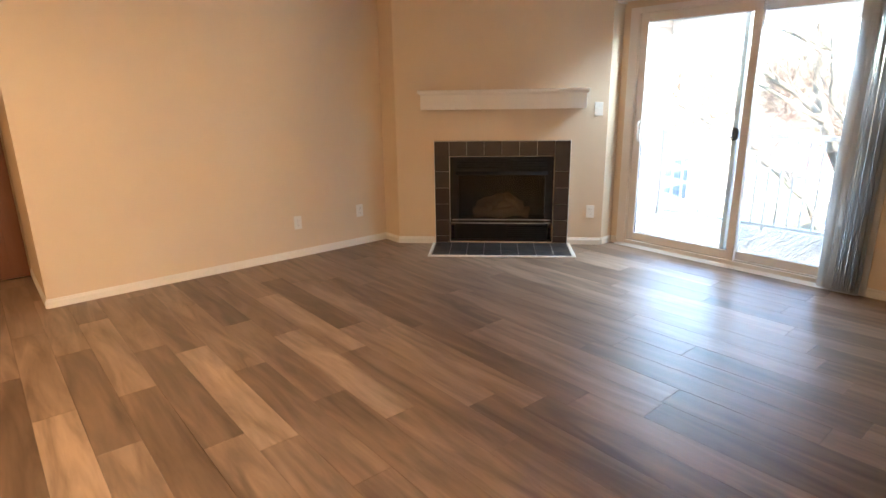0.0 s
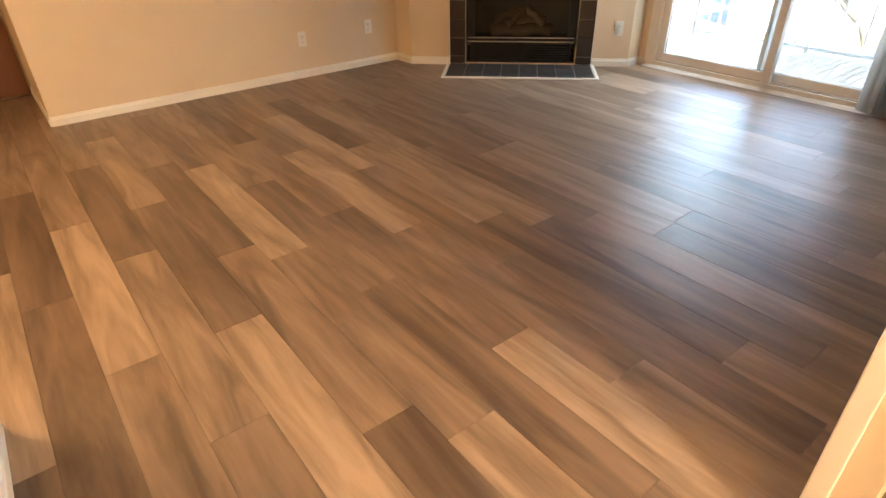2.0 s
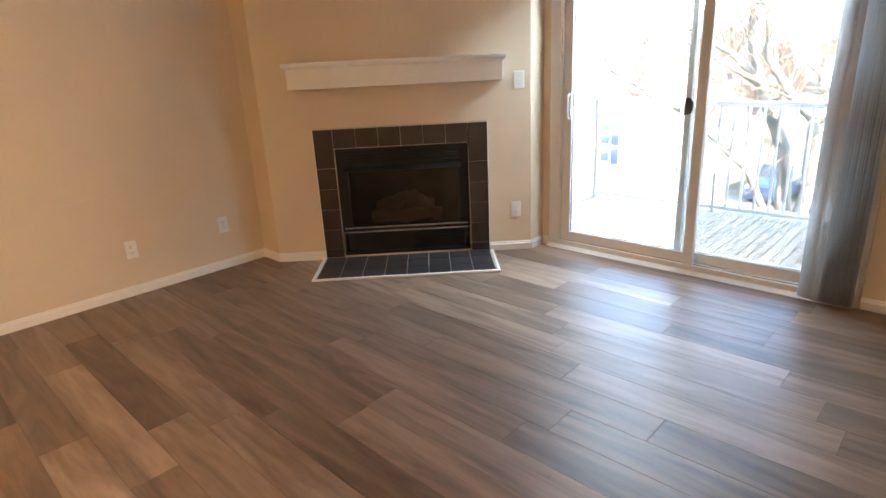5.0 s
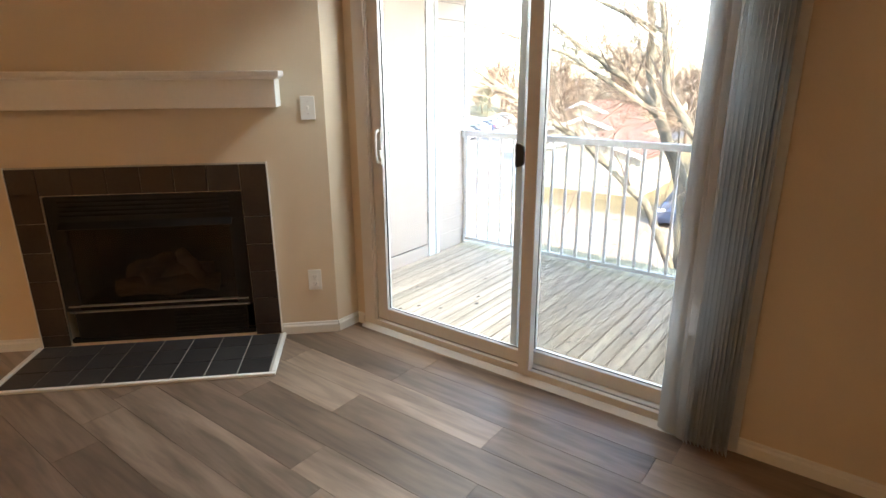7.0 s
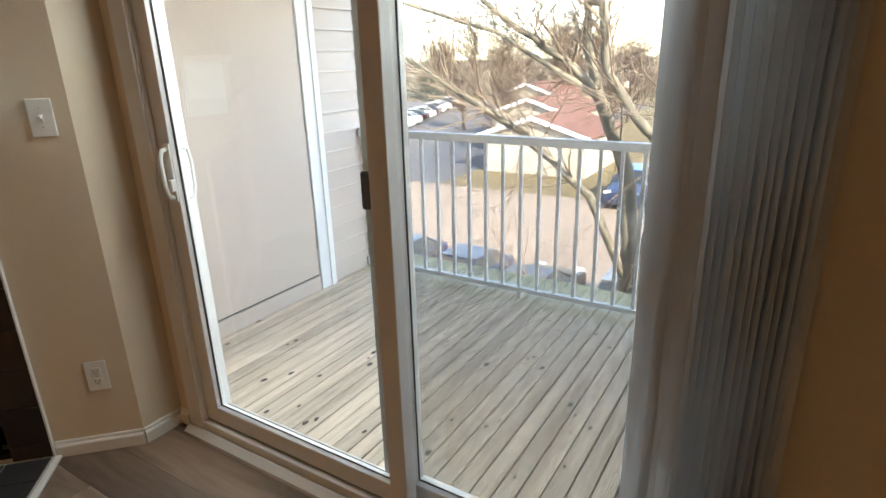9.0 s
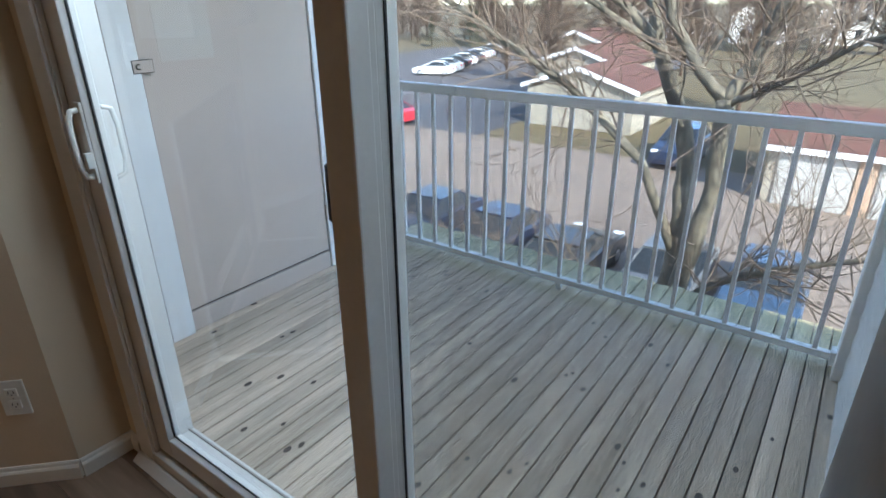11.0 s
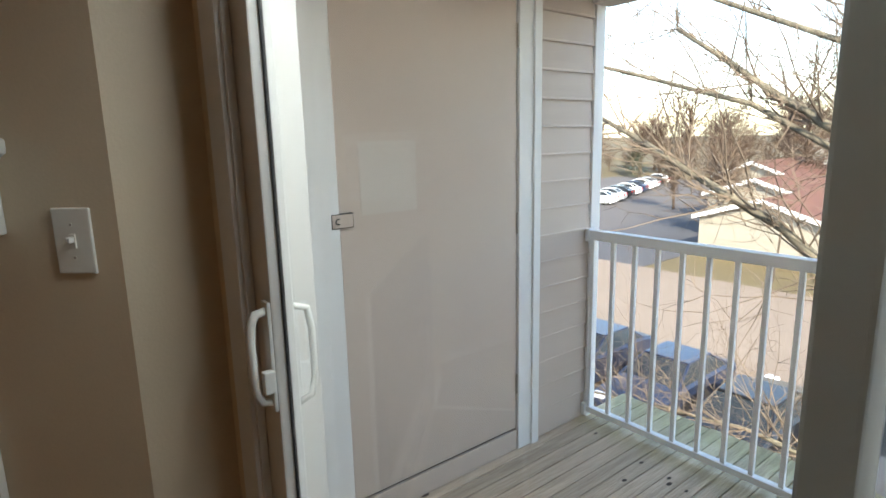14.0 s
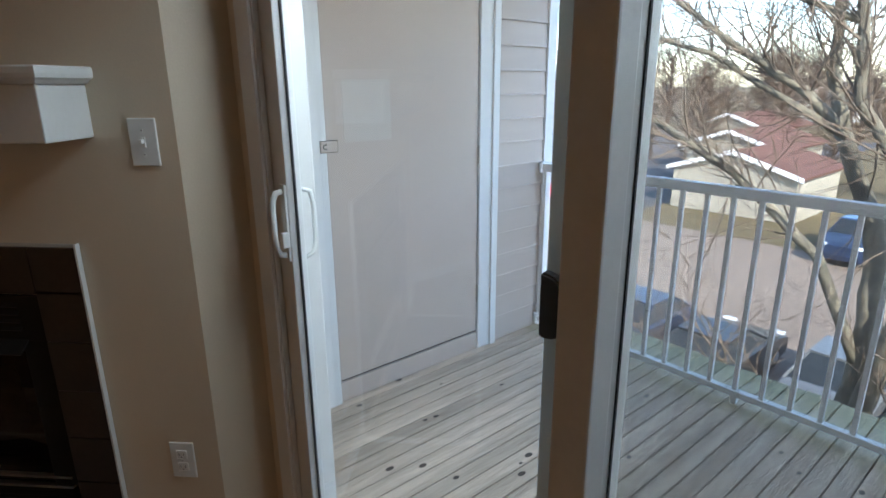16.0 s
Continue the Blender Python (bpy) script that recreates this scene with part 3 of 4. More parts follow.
# casing strip at the blind side and threshold strip
part("casing", boxes((-0.014, -0.001, D0 - 0.044, D0 - 0.002, 0.0, DH + 0.06)), M_TRIM, slider, "white side casing")
part("threshold", prism(bmesh.new(), [(-0.045, 0.001), (-0.013, 0.001), (-0.013, 0.022), (-0.02, 0.022)], "y", D0, D1), M_VINYL, slider, "low vinyl threshold")

scr = empty("screen_door", pose(XR, 0, 0), "grey-framed insect screen slid over the fixed pane", "screen door")
M_SCRFRAME = mat("grey screen frame", (0.55, 0.57, 0.56), (0.62, 0.64, 0.63), 5, 0.4)
part("frame", frame_bm(0.93, 1.888, 0.045, DH - 0.055, 0.113, 0.128, 0.030, 0.05, 0.06, 0.05), M_SCRFRAME, scr)
part("stile", box(bmesh.new(), 0.068, 0.1125, 1.856, 1.892, 0.046, DH - 0.056, 0.004), M_SCRFRAME, scr, "grey screen stile")
part("mesh", boxes((0.120, 0.1205, 0.975, 1.860, 0.10, DH - 0.10)), M_SCREEN, scr, "fine grey insect mesh")
bm = prism(bmesh.new(), [(1.887 - 0.051 * math.sin(a) ** 0.6, 1.074 + 0.054 * math.cos(a)) for a in (math.pi * i / 14 for i in range(15))], "x", 0.046, 0.0675)
bmesh.ops.bevel(bm, geom=list(bm.edges), offset=0.004, segments=2, affect="EDGES")
part("latch", bm, M_RUBBER, scr, "black plastic latch pull")

# vertical blind, drawn aside
blind = empty("vertical_blind", pose(XR, 0, 0), "grey vertical blind drawn aside in a stack", "blind")
part("valance", boxes((-0.135, -0.125, D0 - 0.06, D1 + 0.06, 2.150, 2.27), (-0.125, 0.0, D0 - 0.06, D0 - 0.05, 2.150, 2.27), (-0.125, -0.002, D1 + 0.05, D1 + 0.06, 2.150, 2.27)), M_VINYL, blind, "white valance")
part("headrail", box(bmesh.new(), -0.095, -0.04, D0 - 0.04, D1 + 0.04, 2.175, 2.225, 0.003), M_VINYL, blind)


def vane_mesh(w, bow):
    bm, n = bmesh.new(), 8
    pts = [((k / n - 0.5) * w, bow * (1 - (2 * k / n - 1) ** 2)) for k in range(n + 1)]
    lo = [[bm.verts.new((x, y + s, z)) for x, y in pts] for z in (0.02, 2.16) for s in (0, 0.0012)]
    for a, b in ((lo[0], lo[2]), (lo[3], lo[1])):
        for k in range(n):
            bm.faces.new((a[k], a[k + 1], b[k + 1], b[k]))
    for a, b in ((lo[0], lo[1]), (lo[3], lo[2])):
        for k in range(n):
            bm.faces.new((a[k], b[k], b[k + 1], a[k + 1]))
    return mesh_of("vane", bm, M_BLIND, True)


vane = vane_mesh(0.089, 0.010)
rnd = random.Random(4)
for k in range(16):
    y = 1.066 - 0.0150 * k
    turn = (78, 64, 50, 40)[k] if k < 4 else 20 - 1.0 * (k - 4) + rnd.uniform(-3, 3)
    piece("vane", vane, blind, pose(-0.058 + 0.006 * rnd.random(), y, 0, 0, rnd.uniform(-0.12, 0.12), turn))

# ---- balcony ----
def lap_siding(owner, m, length, z0, z1, material, pitch=0.1325):
    """Horizontal lap siding on a local xz face that looks to -y; one object a course."""
    bm = prism(bmesh.new(), [(0.0, 0.0), (-0.016, 0.0), (-0.016, 0.006), (-0.013, 0.012), (-0.003, pitch - 0.002), (0.0, pitch - 0.002)], "x", 0, length)
    me = mesh_of("siding_course", bm, material)
    n = int((z1 - z0) / pitch)
    for k in range(n):
        piece("siding_course", me, owner, m @ pose(0, 0, z0 + k * pitch))


store = solid("wall_store", boxes((4.92, 6.94, YC, YC + 0.1, ZB - 0.3, 2.6)), M_SIDING, "taupe sided wall of the balcony store room", "wall", kind="structure")
lap_siding(store, pose(6.463, YC, ZB), 0.405, 0.02, 2.6, M_SIDING)
lap_siding(store, pose(4.922, YC, ZB), 0.338, 0.02, 2.6, M_SIDING)
part("corner_board", box(bmesh.new(), 6.87, 6.945, YC - 0.022, YC + 0.11, ZB, 2.6, 0.004), M_OUTTRIM, store, "white corner board")
ext = solid("wall_outside", boxes((XR + T + 0.002, XR + T + 0.016, D1 + 0.002, YC, G, 2.6), (XR + T + 0.002, XR + T + 0.016, -6, D0 - 0.002, G, 2.6), (XR + T + 0.002, XR + T + 0.016, D0 - 0.002, D1 + 0.002, DH + 0.002, 2.6), (XR + T + 0.002, XR + T + 0.016, D0 - 0.002, D1 + 0.002, G, ZB)), M_SIDING, "taupe sided outside wall of the apartment building", "wall", kind="structure")
lap_siding(ext, pose(XR + T + 0.016, D1 + 0.09, 0, 0, 0, 90), YC - D1 - 0.09, ZB, 2.5, M_SIDING)
part("frame_trim", boxes((XR + T + 0.016, XR + T + 0.034, D1 + 0.004, D1 + 0.088, ZB, DH + 0.09), (XR + T + 0.016, XR + T + 0.034, D0 - 0.088, D0 - 0.004, ZB, DH + 0.09), (XR + T + 0.016, XR + T + 0.034, D0 - 0.004, D1 + 0.004, DH + 0.004, DH + 0.09)), M_OUTTRIM, ext, "white trim round the balcony door")
part("brickmould", frame_bm(D0 + 0.002, D1 - 0.002, 0.0, DH - 0.002, XR + 0.134, XR + 0.150, 0.034, 0.034, 0.03, 0.03), M_VINYL, ext, "white vinyl outer frame")
sidew = solid("wall_side", boxes((4.92, 6.83, YSIDE - 0.12, YSIDE - 0.017, G, 2.6)), M_SIDEWHITE, "pale sided wall at the balcony end", "wall", kind="structure")
bmx = prism(bmesh.new(), [(0.0, 0.0), (0.016, 0.0), (0.016, 0.006), (0.013, 0.012), (0.003, 0.103), (0.0, 0.103)], "x", 4.92, 6.758)
me = mesh_of("siding_course", bmx, M_SIDEWHITE)
for k in range(25):
    piece("siding_course", me, sidew, pose(0, YSIDE - 0.017, ZB + 0.105 * k))
part("end_post", box(bmesh.new(), 6.76, 6.94, YSIDE - 0.14, YSIDE + 0.03, ZB - 0.3, 2.6, 0.006), M_OUTTRIM, sidew, "white boxed corner post")

# store-room door
sd = empty("door_3", pose(0, YC, 0), "flat taupe store-room door on the balcony, shut", "door", kind="structure")
part("leaf", box(bmesh.new(), 5.390, 6.316, -0.012, -0.001, -0.020, 2.2, 0.003), M_CLOSET, sd)
part("gap", boxes((5.382, 6.324, -0.004, -0.0005, -0.030, 2.21)), M_SLOT, sd, "dark gap round the door")
part("kick_board", box(bmesh.new(), 5.384, 6.321, -0.014, -0.001, ZB + 0.004, -0.032, 0.003), M_CLOSET, sd)
bm = bmesh.new()
box(bm, 5.262, 5.381, -0.030, -0.001, ZB + 0.003, 2.34, 0.004)
part("trim_board", bm, M_OUTTRIM, sd, "white door trim board")
bm = bmesh.new()
box(bm, 6.325, 6.462, -0.022, -0.001, ZB + 0.003, 2.34, 0.004)
box(bm, 6.414, 6.462, -0.034, -0.022, ZB + 0.003, 2.34, 0.005)
part("trim_board", bm, M_OUTTRIM, sd, "white door trim board")
part("trim_board", box(bmesh.new(), 5.381, 6.325, -0.022, -0.001, 2.215, 2.34, 0.004), M_OUTTRIM, sd)
for z in (0.22, 1.03, 1.87):
    bm = bmesh.new()
    tube(bm, [(6.320, -0.016, z - 0.05), (6.320, -0.016, z + 0.05)], [0.007, 0.007], 8)
    part("hinge", bm, M_BRASS, sd, "painted hinge")
part("latch_plate", box(bmesh.new(), 5.350, 5.434, -0.034, -0.032, 1.116, 1.164, 0.0005), M_CLOSET, sd, "small metal hasp latch")
part("latch_rim", boxes((5.347, 5.437, -0.032, -0.0125, 1.113, 1.167)), M_SLOT, sd, "dark rim behind the latch plate")
bm = bmesh.new()
tube(bm, [(5.372 + 0.011 * math.cos(a), -0.0375, 1.140 + 0.010 * math.sin(a)) for a in (math.pi * i / 6 for i in range(2, 11))], [0.0028] * 9, 6)
part("latch_pin", bm, M_SLOT, sd, "dark curved latch hook")
# thin rectangle, slightly lighter than the leaf
part("pale_patch", boxes((5.482, 5.742, -0.0132, -0.0118, 1.15, 1.425)), M_PATCH, sd, "lighter rectangle on the door leaf")

# railing
rail = empty("railing", pose(XRAIL, 0, 0), "white metal balcony railing with square balusters", "railing")
RY0, RY1 = YSIDE + 0.032, YC - 0.017
bm = box(bmesh.new(), -0.026, 0.026, RY0, RY1, 0.884, 0.935, 0.006)
part("top_rail", bm, M_RAIL, rail)
part("bottom_rail", box(bmesh.new(), -0.019, 0.019, RY0, RY1, -0.100, -0.068, 0.004), M_RAIL, rail)
bal = mesh_of("baluster", box(bmesh.new(), -0.0105, 0.0105, -0.0105, 0.0105, -0.0685, 0.885, 0.002), M_RAIL)
for k in range(23):
    y = 3.598 - 0.1255 * k
    if y > RY0 + 0.03:
        piece("baluster", bal, rail, pose(0, y, 0))
for y in (RY1 - 0.006, RY0 + 0.006):
    for z in (0.909, -0.084):
        part("bracket", box(bmesh.new(), -0.034, 0.034, y - 0.012, y + 0.012, z - 0.034, z + 0.034, 0.004), M_RAIL, rail)
for y in (2.339,):
    part("foot", box(bmesh.new(), -0.014, 0.014, y - 0.014, y + 0.014, ZB + 0.001, -0.099, 0.002), M_RAIL, rail, "small support block")

# deck boards, beams and the balcony above
deck = solid("floor_balcony", boxes((4.92, 7.24, YSIDE - 0.1, YC - 0.002, ZB - 0.30, ZB - 0.04)), M_SUB, "weathered grey wooden balcony deck", "deck", kind="structure")
rnd = random.Random(11)
W = 0.0797
for k in range(40):
    y = YSIDE - 0.03 + W / 2 + k * W
    if y + W / 2 > YC + 0.02:
        break
    bm = box(bmesh.new(), 0, 2.34 + rnd.uniform(-0.012, 0.012), -W / 2 + 0.0030, W / 2 - 0.0030, -0.036, 0, 0.0025)
    ob = part("deck_board", bm, M_DECK, deck, at=pose(4.93, y, ZB + rnd.uniform(-0.0015, 0.0015)))
    for _ in range(rnd.randint(0, 3)):
        kx, ky, r = rnd.uniform(0.1, 1.9), rnd.uniform(-0.022, 0.022), rnd.uniform(0.006, 0.013)
        bm = bmesh.new()
        vs = [bm.verts.new((kx + 1.7 * r * math.cos(a), ky + r * math.sin(a), 0.0006)) for a in (math.pi * i / 6 for i in range(12))]
        bm.faces.new(vs)
        part("knot", bm, M_KNOT, ob)
part("rim_joist", box(bmesh.new(), 7.24, 7.26, YSIDE - 0.1, YC + 0.1, ZB - 0.3, ZB - 0.042, 0.004), M_DECK, deck)
solid("ceiling_balcony", boxes((4.92, 6.98, YSIDE - 0.1, YC + 0.1, 2.38, 2.5), (6.83, 6.97, YSIDE + 0.035, YC - 0.024, 2.06, 2.38)), M_SOFFIT, "taupe balcony ceiling with a front beam", "ceiling", kind="structure")
solid("roof", boxes((-8, XR + T, -14, 22, 2.60, 2.75)), M_SOFFIT, "flat slab over the apartment", "roof", kind="structure")
solid("wall_block", boxes((-8, XR + T, -14, -2.2, G, 2.6), (-8, XR + T, 5.70, 22, G, 2.6), (-8, -2.4, -2.2, 5.7, G, 2.6)), M_SIDING, "taupe bulk of the apartment building", "wall", kind="structure")

# ---- outdoors ----
M_GRASS = mat("winter lawn", (0.085, 0.06, 0.024), (0.13, 0.097, 0.042), 0.12, 0.95, 0.3, fine=3)
M_ASPH = mat("worn pale asphalt", (0.17, 0.126, 0.094), (0.225, 0.17, 0.128), 0.25, 0.9, 0.3, fine=9)
M_DARKLOT = mat("dark lot strip", (0.045, 0.043, 0.047), (0.068, 0.064, 0.068), 0.2, 0.9, 0.3, fine=9)
M_WALK = mat("concrete kerb", (0.36, 0.34, 0.31), (0.44, 0.42, 0.38), 0.8, 0.9, 0.2)
M_SHINGLE = mat("red-brown shingles", (0.085, 0.033, 0.022), (0.13, 0.055, 0.037), 0.6, 0.9, 0.4, stretch=(1, 1, 4), fine=8, vary=0.12)
M_CREAM = mat("cream garage siding", (0.30, 0.262, 0.205), (0.36, 0.318, 0.255), 0.5, 0.7, 0.2, stretch=(0.3, 0.3, 6))
M_GDOOR = mat("white garage door", (0.42, 0.40, 0.37), (0.48, 0.46, 0.43), 0.8, 0.5, 0.1)
M_BRICK = mat("tan brick pier", (0.34, 0.22, 0.15), (0.46, 0.32, 0.22), 4, 0.9, 0.4)
M_BARK = mat("pale mottled bark", (0.035, 0.029, 0.021), (0.24, 0.21, 0.155), 1.6, 0.92, 0.9, stretch=(1, 1, 0.45), fine=14)
M_TWIG = mat("bare twigs", (0.09, 0.066, 0.048), (0.2, 0.15, 0.11), 2, 0.9, 0.3)
M_FARTWIG = mat("far bare branches", (0.06, 0.036, 0.024), (0.10, 0.065, 0.044), 0.3, 0.95)
M_FIR = mat("evergreen", (0.035, 0.055, 0.025), (0.075, 0.10, 0.045), 0.6, 0.9, 0.3)
M_HOUSE = mat("white house siding", (0.66, 0.64, 0.60), (0.74, 0.72, 0.68), 0.3, 0.7)
M_HROOF = mat("grey house roof", (0.13, 0.11, 0.10), (0.2, 0.17, 0.155), 0.5, 0.9)
M_CGLASS = mat("dark car window", (0.02, 0.024, 0.028), (0.03, 0.035, 0.04), 3, 0.12, spec=0.2)
M_TYRE = mat("tyre rubber", (0.015, 0.015, 0.015), (0.03, 0.03, 0.03), 8, 0.85)
M_RIM = mat("alloy wheel", (0.45, 0.45, 0.46), (0.55, 0.55, 0.56), 8, 0.35, metal=0.9)
M_RED = mat("red tail lamp", (0.55, 0.012, 0.015), (0.7, 0.02, 0.02), 8, 0.15, coat=0.5)
M_LAMP = mat("clear head lamp", (0.68, 0.70, 0.72), (0.8, 0.82, 0.84), 8, 0.12, coat=0.5)

solid("ground", boxes((-400, 900, -700, 900, G - 0.6, G - 0.12)), M_GRASS, "dry golden winter lawn", "ground", kind="structure")
solid("pavement", boxes((7.6, 14.2, -60, 90, G - 0.12, G + 0.0)), M_GRASS, "strip of winter grass beside the building", "lawn", kind="structure")
solid("kerb", box(bmesh.new(), 14.2, 14.36, -60, 90, G - 0.12, G + 0.02, 0.03), M_WALK, "pale concrete kerb", "kerb", kind="structure")
solid("road", boxes((14.36, 33.0, -60, 62, G - 0.12, G - 0.10)), M_ASPH, "worn pale asphalt parking drive", "road", kind="structure")
solid("road", boxes((33.0, 92, 29.0, 62, G - 0.12, G - 0.099)), mat("far lot asphalt", (0.075, 0.064, 0.06), (0.10, 0.086, 0.08), 0.2, 0.9, 0.3, fine=9), "grey asphalt parking lot with parked cars", "road", kind="structure")
# strip in a darker colour than the lot beyond it
solid("road", boxes((33.0, 92, 19.6, 29.0, G - 0.12, G - 0.098)), M_DARKLOT, "dark strip of the parking lot", "road", kind="structure")


def gable(name, x0, x1, y0, y1, eave, ridge, label, along="x"):
    """A low garage block with a shingled gable roof and pale rake boards."""
    ob = solid(name, boxes((x0, x1, y0, y1, G - 0.1, eave)), M_CREAM, label, "garage", "garages")
    o, th = 0.35, 0.12
    if along == "x":
        ym = (y0 + y1) / 2
        prism_bm = prism(bmesh.new(), [(y0, eave), (y1, eave), (ym, ridge)], "x", x0 + 0.01, x1 - 0.01)
        part("gable_end", prism_bm, M_CREAM, ob)
        s = (ridge - eave) / (ym - y0)
        for sgn, ye in ((-1, y0 - o), (1, y1 + o)):
            ze = eave - o * s
            part("roof_slope", prism(bmesh.new(), [(ye, ze), (ym, ridge), (ym, ridge + th), (ye, ze + th)], "x", x0 - 0.25, x1 + 0.2), M_SHINGLE, ob, "red-brown shingled slope")
            part("rake_board", prism(bmesh.new(), [(ye, ze - 0.12), (ym, ridge - 0.12), (ym, ridge + th + 0.02), (ye, ze + th + 0.02)], "x", x0 - 0.33, x0 - 0.26), M_OUTTRIM, ob, "white rake board")
    else:
        xm = (x0 + x1) / 2
        part("gable_end", prism(bmesh.new(), [(x0, eave), (x1, eave), (xm, ridge)], "y", y0 + 0.01, y1 - 0.01), M_CREAM, ob)
        s = (ridge - eave) / (xm - x0)
        for xe in (x0 - o, x1 + o):
            ze = eave - o * s
            part("roof_slope", prism(bmesh.new(), [(xe, ze), (xm, ridge), (xm, ridge + th), (xe, ze + th)], "y", y0 - 0.2, y1 + 0.2), M_SHINGLE, ob, "red-brown shingled slope")
            part("fascia", boxes((min(xe, xe - 0.05), max(xe, xe + 0.05), y0 - 0.2, y1 + 0.2, ze - 0.12, ze + 0.1)), M_OUTTRIM, ob, "white fascia board")
    return ob


g1 = gable("garage", 38.0, 45.0, 12.0, 19.0, -3.55, -2.45, "cream garage with a stepped red-brown gable roof")
gable("garage", 54.02, 64.0, 20.0, 26.0, -2.3, -1.2, "cream garage row behind with a red-brown roof")
gable("garage", 45.3, 54.0, 15.8, 22.2, -2.95, -1.9, "cream garage section with a higher red-brown gable roof")
g2 = gable("garage", 29.2, 35.5, -16.0, 3.7, -3.75, -2.75, "long garage with white doors and a red-brown roof", "y")
for k in range(6):
    y1 = 3.3 - 3.2 * k
    d = part("garage_door", box(bmesh.new(), 29.12, 29.19, y1 - 2.5, y1, G - 0.1, -3.98, 0.01), M_GDOOR, g2, "white panelled garage door")
    for j in range(4):
        part("door_panel", box(bmesh.new(), 29.09, 29.13, y1 - 2.42, y1 - 0.08, G - 0.02 + 0.5 * j, G + 0.4 + 0.5 * j, 0.01), M_GDOOR, d)
    part("pier", boxes((29.08, 29.19, y1 - 3.14, y1 - 2.56, G - 0.1, -4.0)), M_BRICK, g2, "tan brick pier")


def car(label, paint, m, suv=False, roof=None):
    """A parked car, its nose towards local +x: lofted body, cabin glass, wheels, lamps."""
    ob = empty("car", m, label, "car", "parked cars")
    L, Wd, h = 4.6, 0.92, 0.15 if suv else 0.0
    hood, belt, top = 0.86 + h, 0.98 + h, 1.44 + 1.6 * h
    lower = [(-2.28, 0.36), (-2.30, 0.62), (-2.24, 0.92 + h), (-1.75, belt + 0.03), (0.75, belt), (1.05, hood + 0.09), (1.9, hood - 0.06), (2.22, 0.70 + h), (2.30, 0.52), (2.26, 0.30), (1.9, 0.22), (-1.9, 0.22)]
    bm = bmesh.new()
    rows = []
    for yk, sx, sz in ((-Wd, 0.955, 0.0), (-Wd * 0.93, 0.99, 0.02), (-Wd * 0.5, 1.0, 0.035), (0, 1.004, 0.04), (Wd * 0.5, 1.0, 0.035), (Wd * 0.93, 0.99, 0.02), (Wd, 0.955, 0.0)):
        rows.append([bm.verts.new((x * sx, yk, z + (sz if z > 0.8 else 0) - (0.05 if abs(yk) == Wd and z > 0.8 else 0))) for x, z in lower])
    n = len(lower)
    for a, b in zip(rows, rows[1:]):
        for i in range(n):
            bm.faces.new((a[i], a[(i + 1) % n], b[(i + 1) % n], b[i]))
    bm.faces.new(rows[0]), bm.faces.new(rows[-1][::-1])
    bmesh.ops.recalc_face_normals(bm, faces=bm.faces)
    part("body", bm, paint, ob, smooth=False)
    back = -2.05 if suv else -1.75
    cab0 = [(back, belt + 0.02), (back + (0.2 if suv else 0.6), top - 0.06), (-0.55, top), (0.05, top - 0.02), (0.95, belt - 0.02)]
    bm = bmesh.new()
    rows = [[bm.verts.new((x, s * (0.86 if z < belt + 0.1 else 0.66), z)) for x, z in cab0] for s in (-1, 1)]
    for i in range(len(cab0)):
        j = (i + 1) % len(cab0)
        bm.faces.new((rows[0][i], rows[0][j], rows[1][j], rows[1][i]))
    bm.faces.new(rows[0]), bm.faces.new(rows[1][::-1])
    bmesh.ops.recalc_face_normals(bm, faces=bm.faces)
    part("windows", bm, M_CGLASS, ob, "dark glass")
    bm = bmesh.new()
    box(bm, cab0[1][0] + 0.02, cab0[3][0] + 0.03, -0.665, 0.665, top - 0.05, top + 0.02, 0.02)
    part("roof", bm, roof or paint, ob)
    for s in (-1, 1):
        for a, b in ((cab0[3], cab0[4]), (cab0[1], cab0[0])):
            bm = bmesh.new()
            tube(bm, [(a[0], s * 0.655, a[1]), (b[0], s * 0.855, b[1])], [0.035, 0.045], 6)
            part("pillar", bm, paint, ob)
        for x in (-1.4, 1.4):
            bm = bmesh.new()
            tube(bm, [(x, s * 0.72, 0.33), (x, s * 0.90, 0.33), (x, s * 0.93, 0.33)], [0.33, 0.33, 0.28], 18)
            w = part("wheel", bm, M_TYRE, ob, "black tyre")
            bm = bmesh.new()
            tube(bm, [(x, s * 0.925, 0.33), (x, s * 0.94, 0.33)], [0.2, 0.17], 12)
            part("rim", bm, M_RIM, w, "alloy rim")
        part("head_lamp", box(bmesh.new(), 2.0, 2.22, s * 0.66 - 0.17, s * 0.66 + 0.17, 0.66 + h, 0.80 + h, 0.03), M_LAMP, ob, "clear headlight")
        part("tail_lamp", box(bmesh.new(), -2.315, -2.16, s * 0.68 - 0.16, s * 0.68 + 0.16, 0.70 + h, 0.88 + h, 0.03), M_RED, ob, "red tail lamp")
    return ob


def paint(name, c):
    return mat(name, c, tuple(v * 1.1 for v in c), 2, 0.3, coat=0.2, spec=0.35)


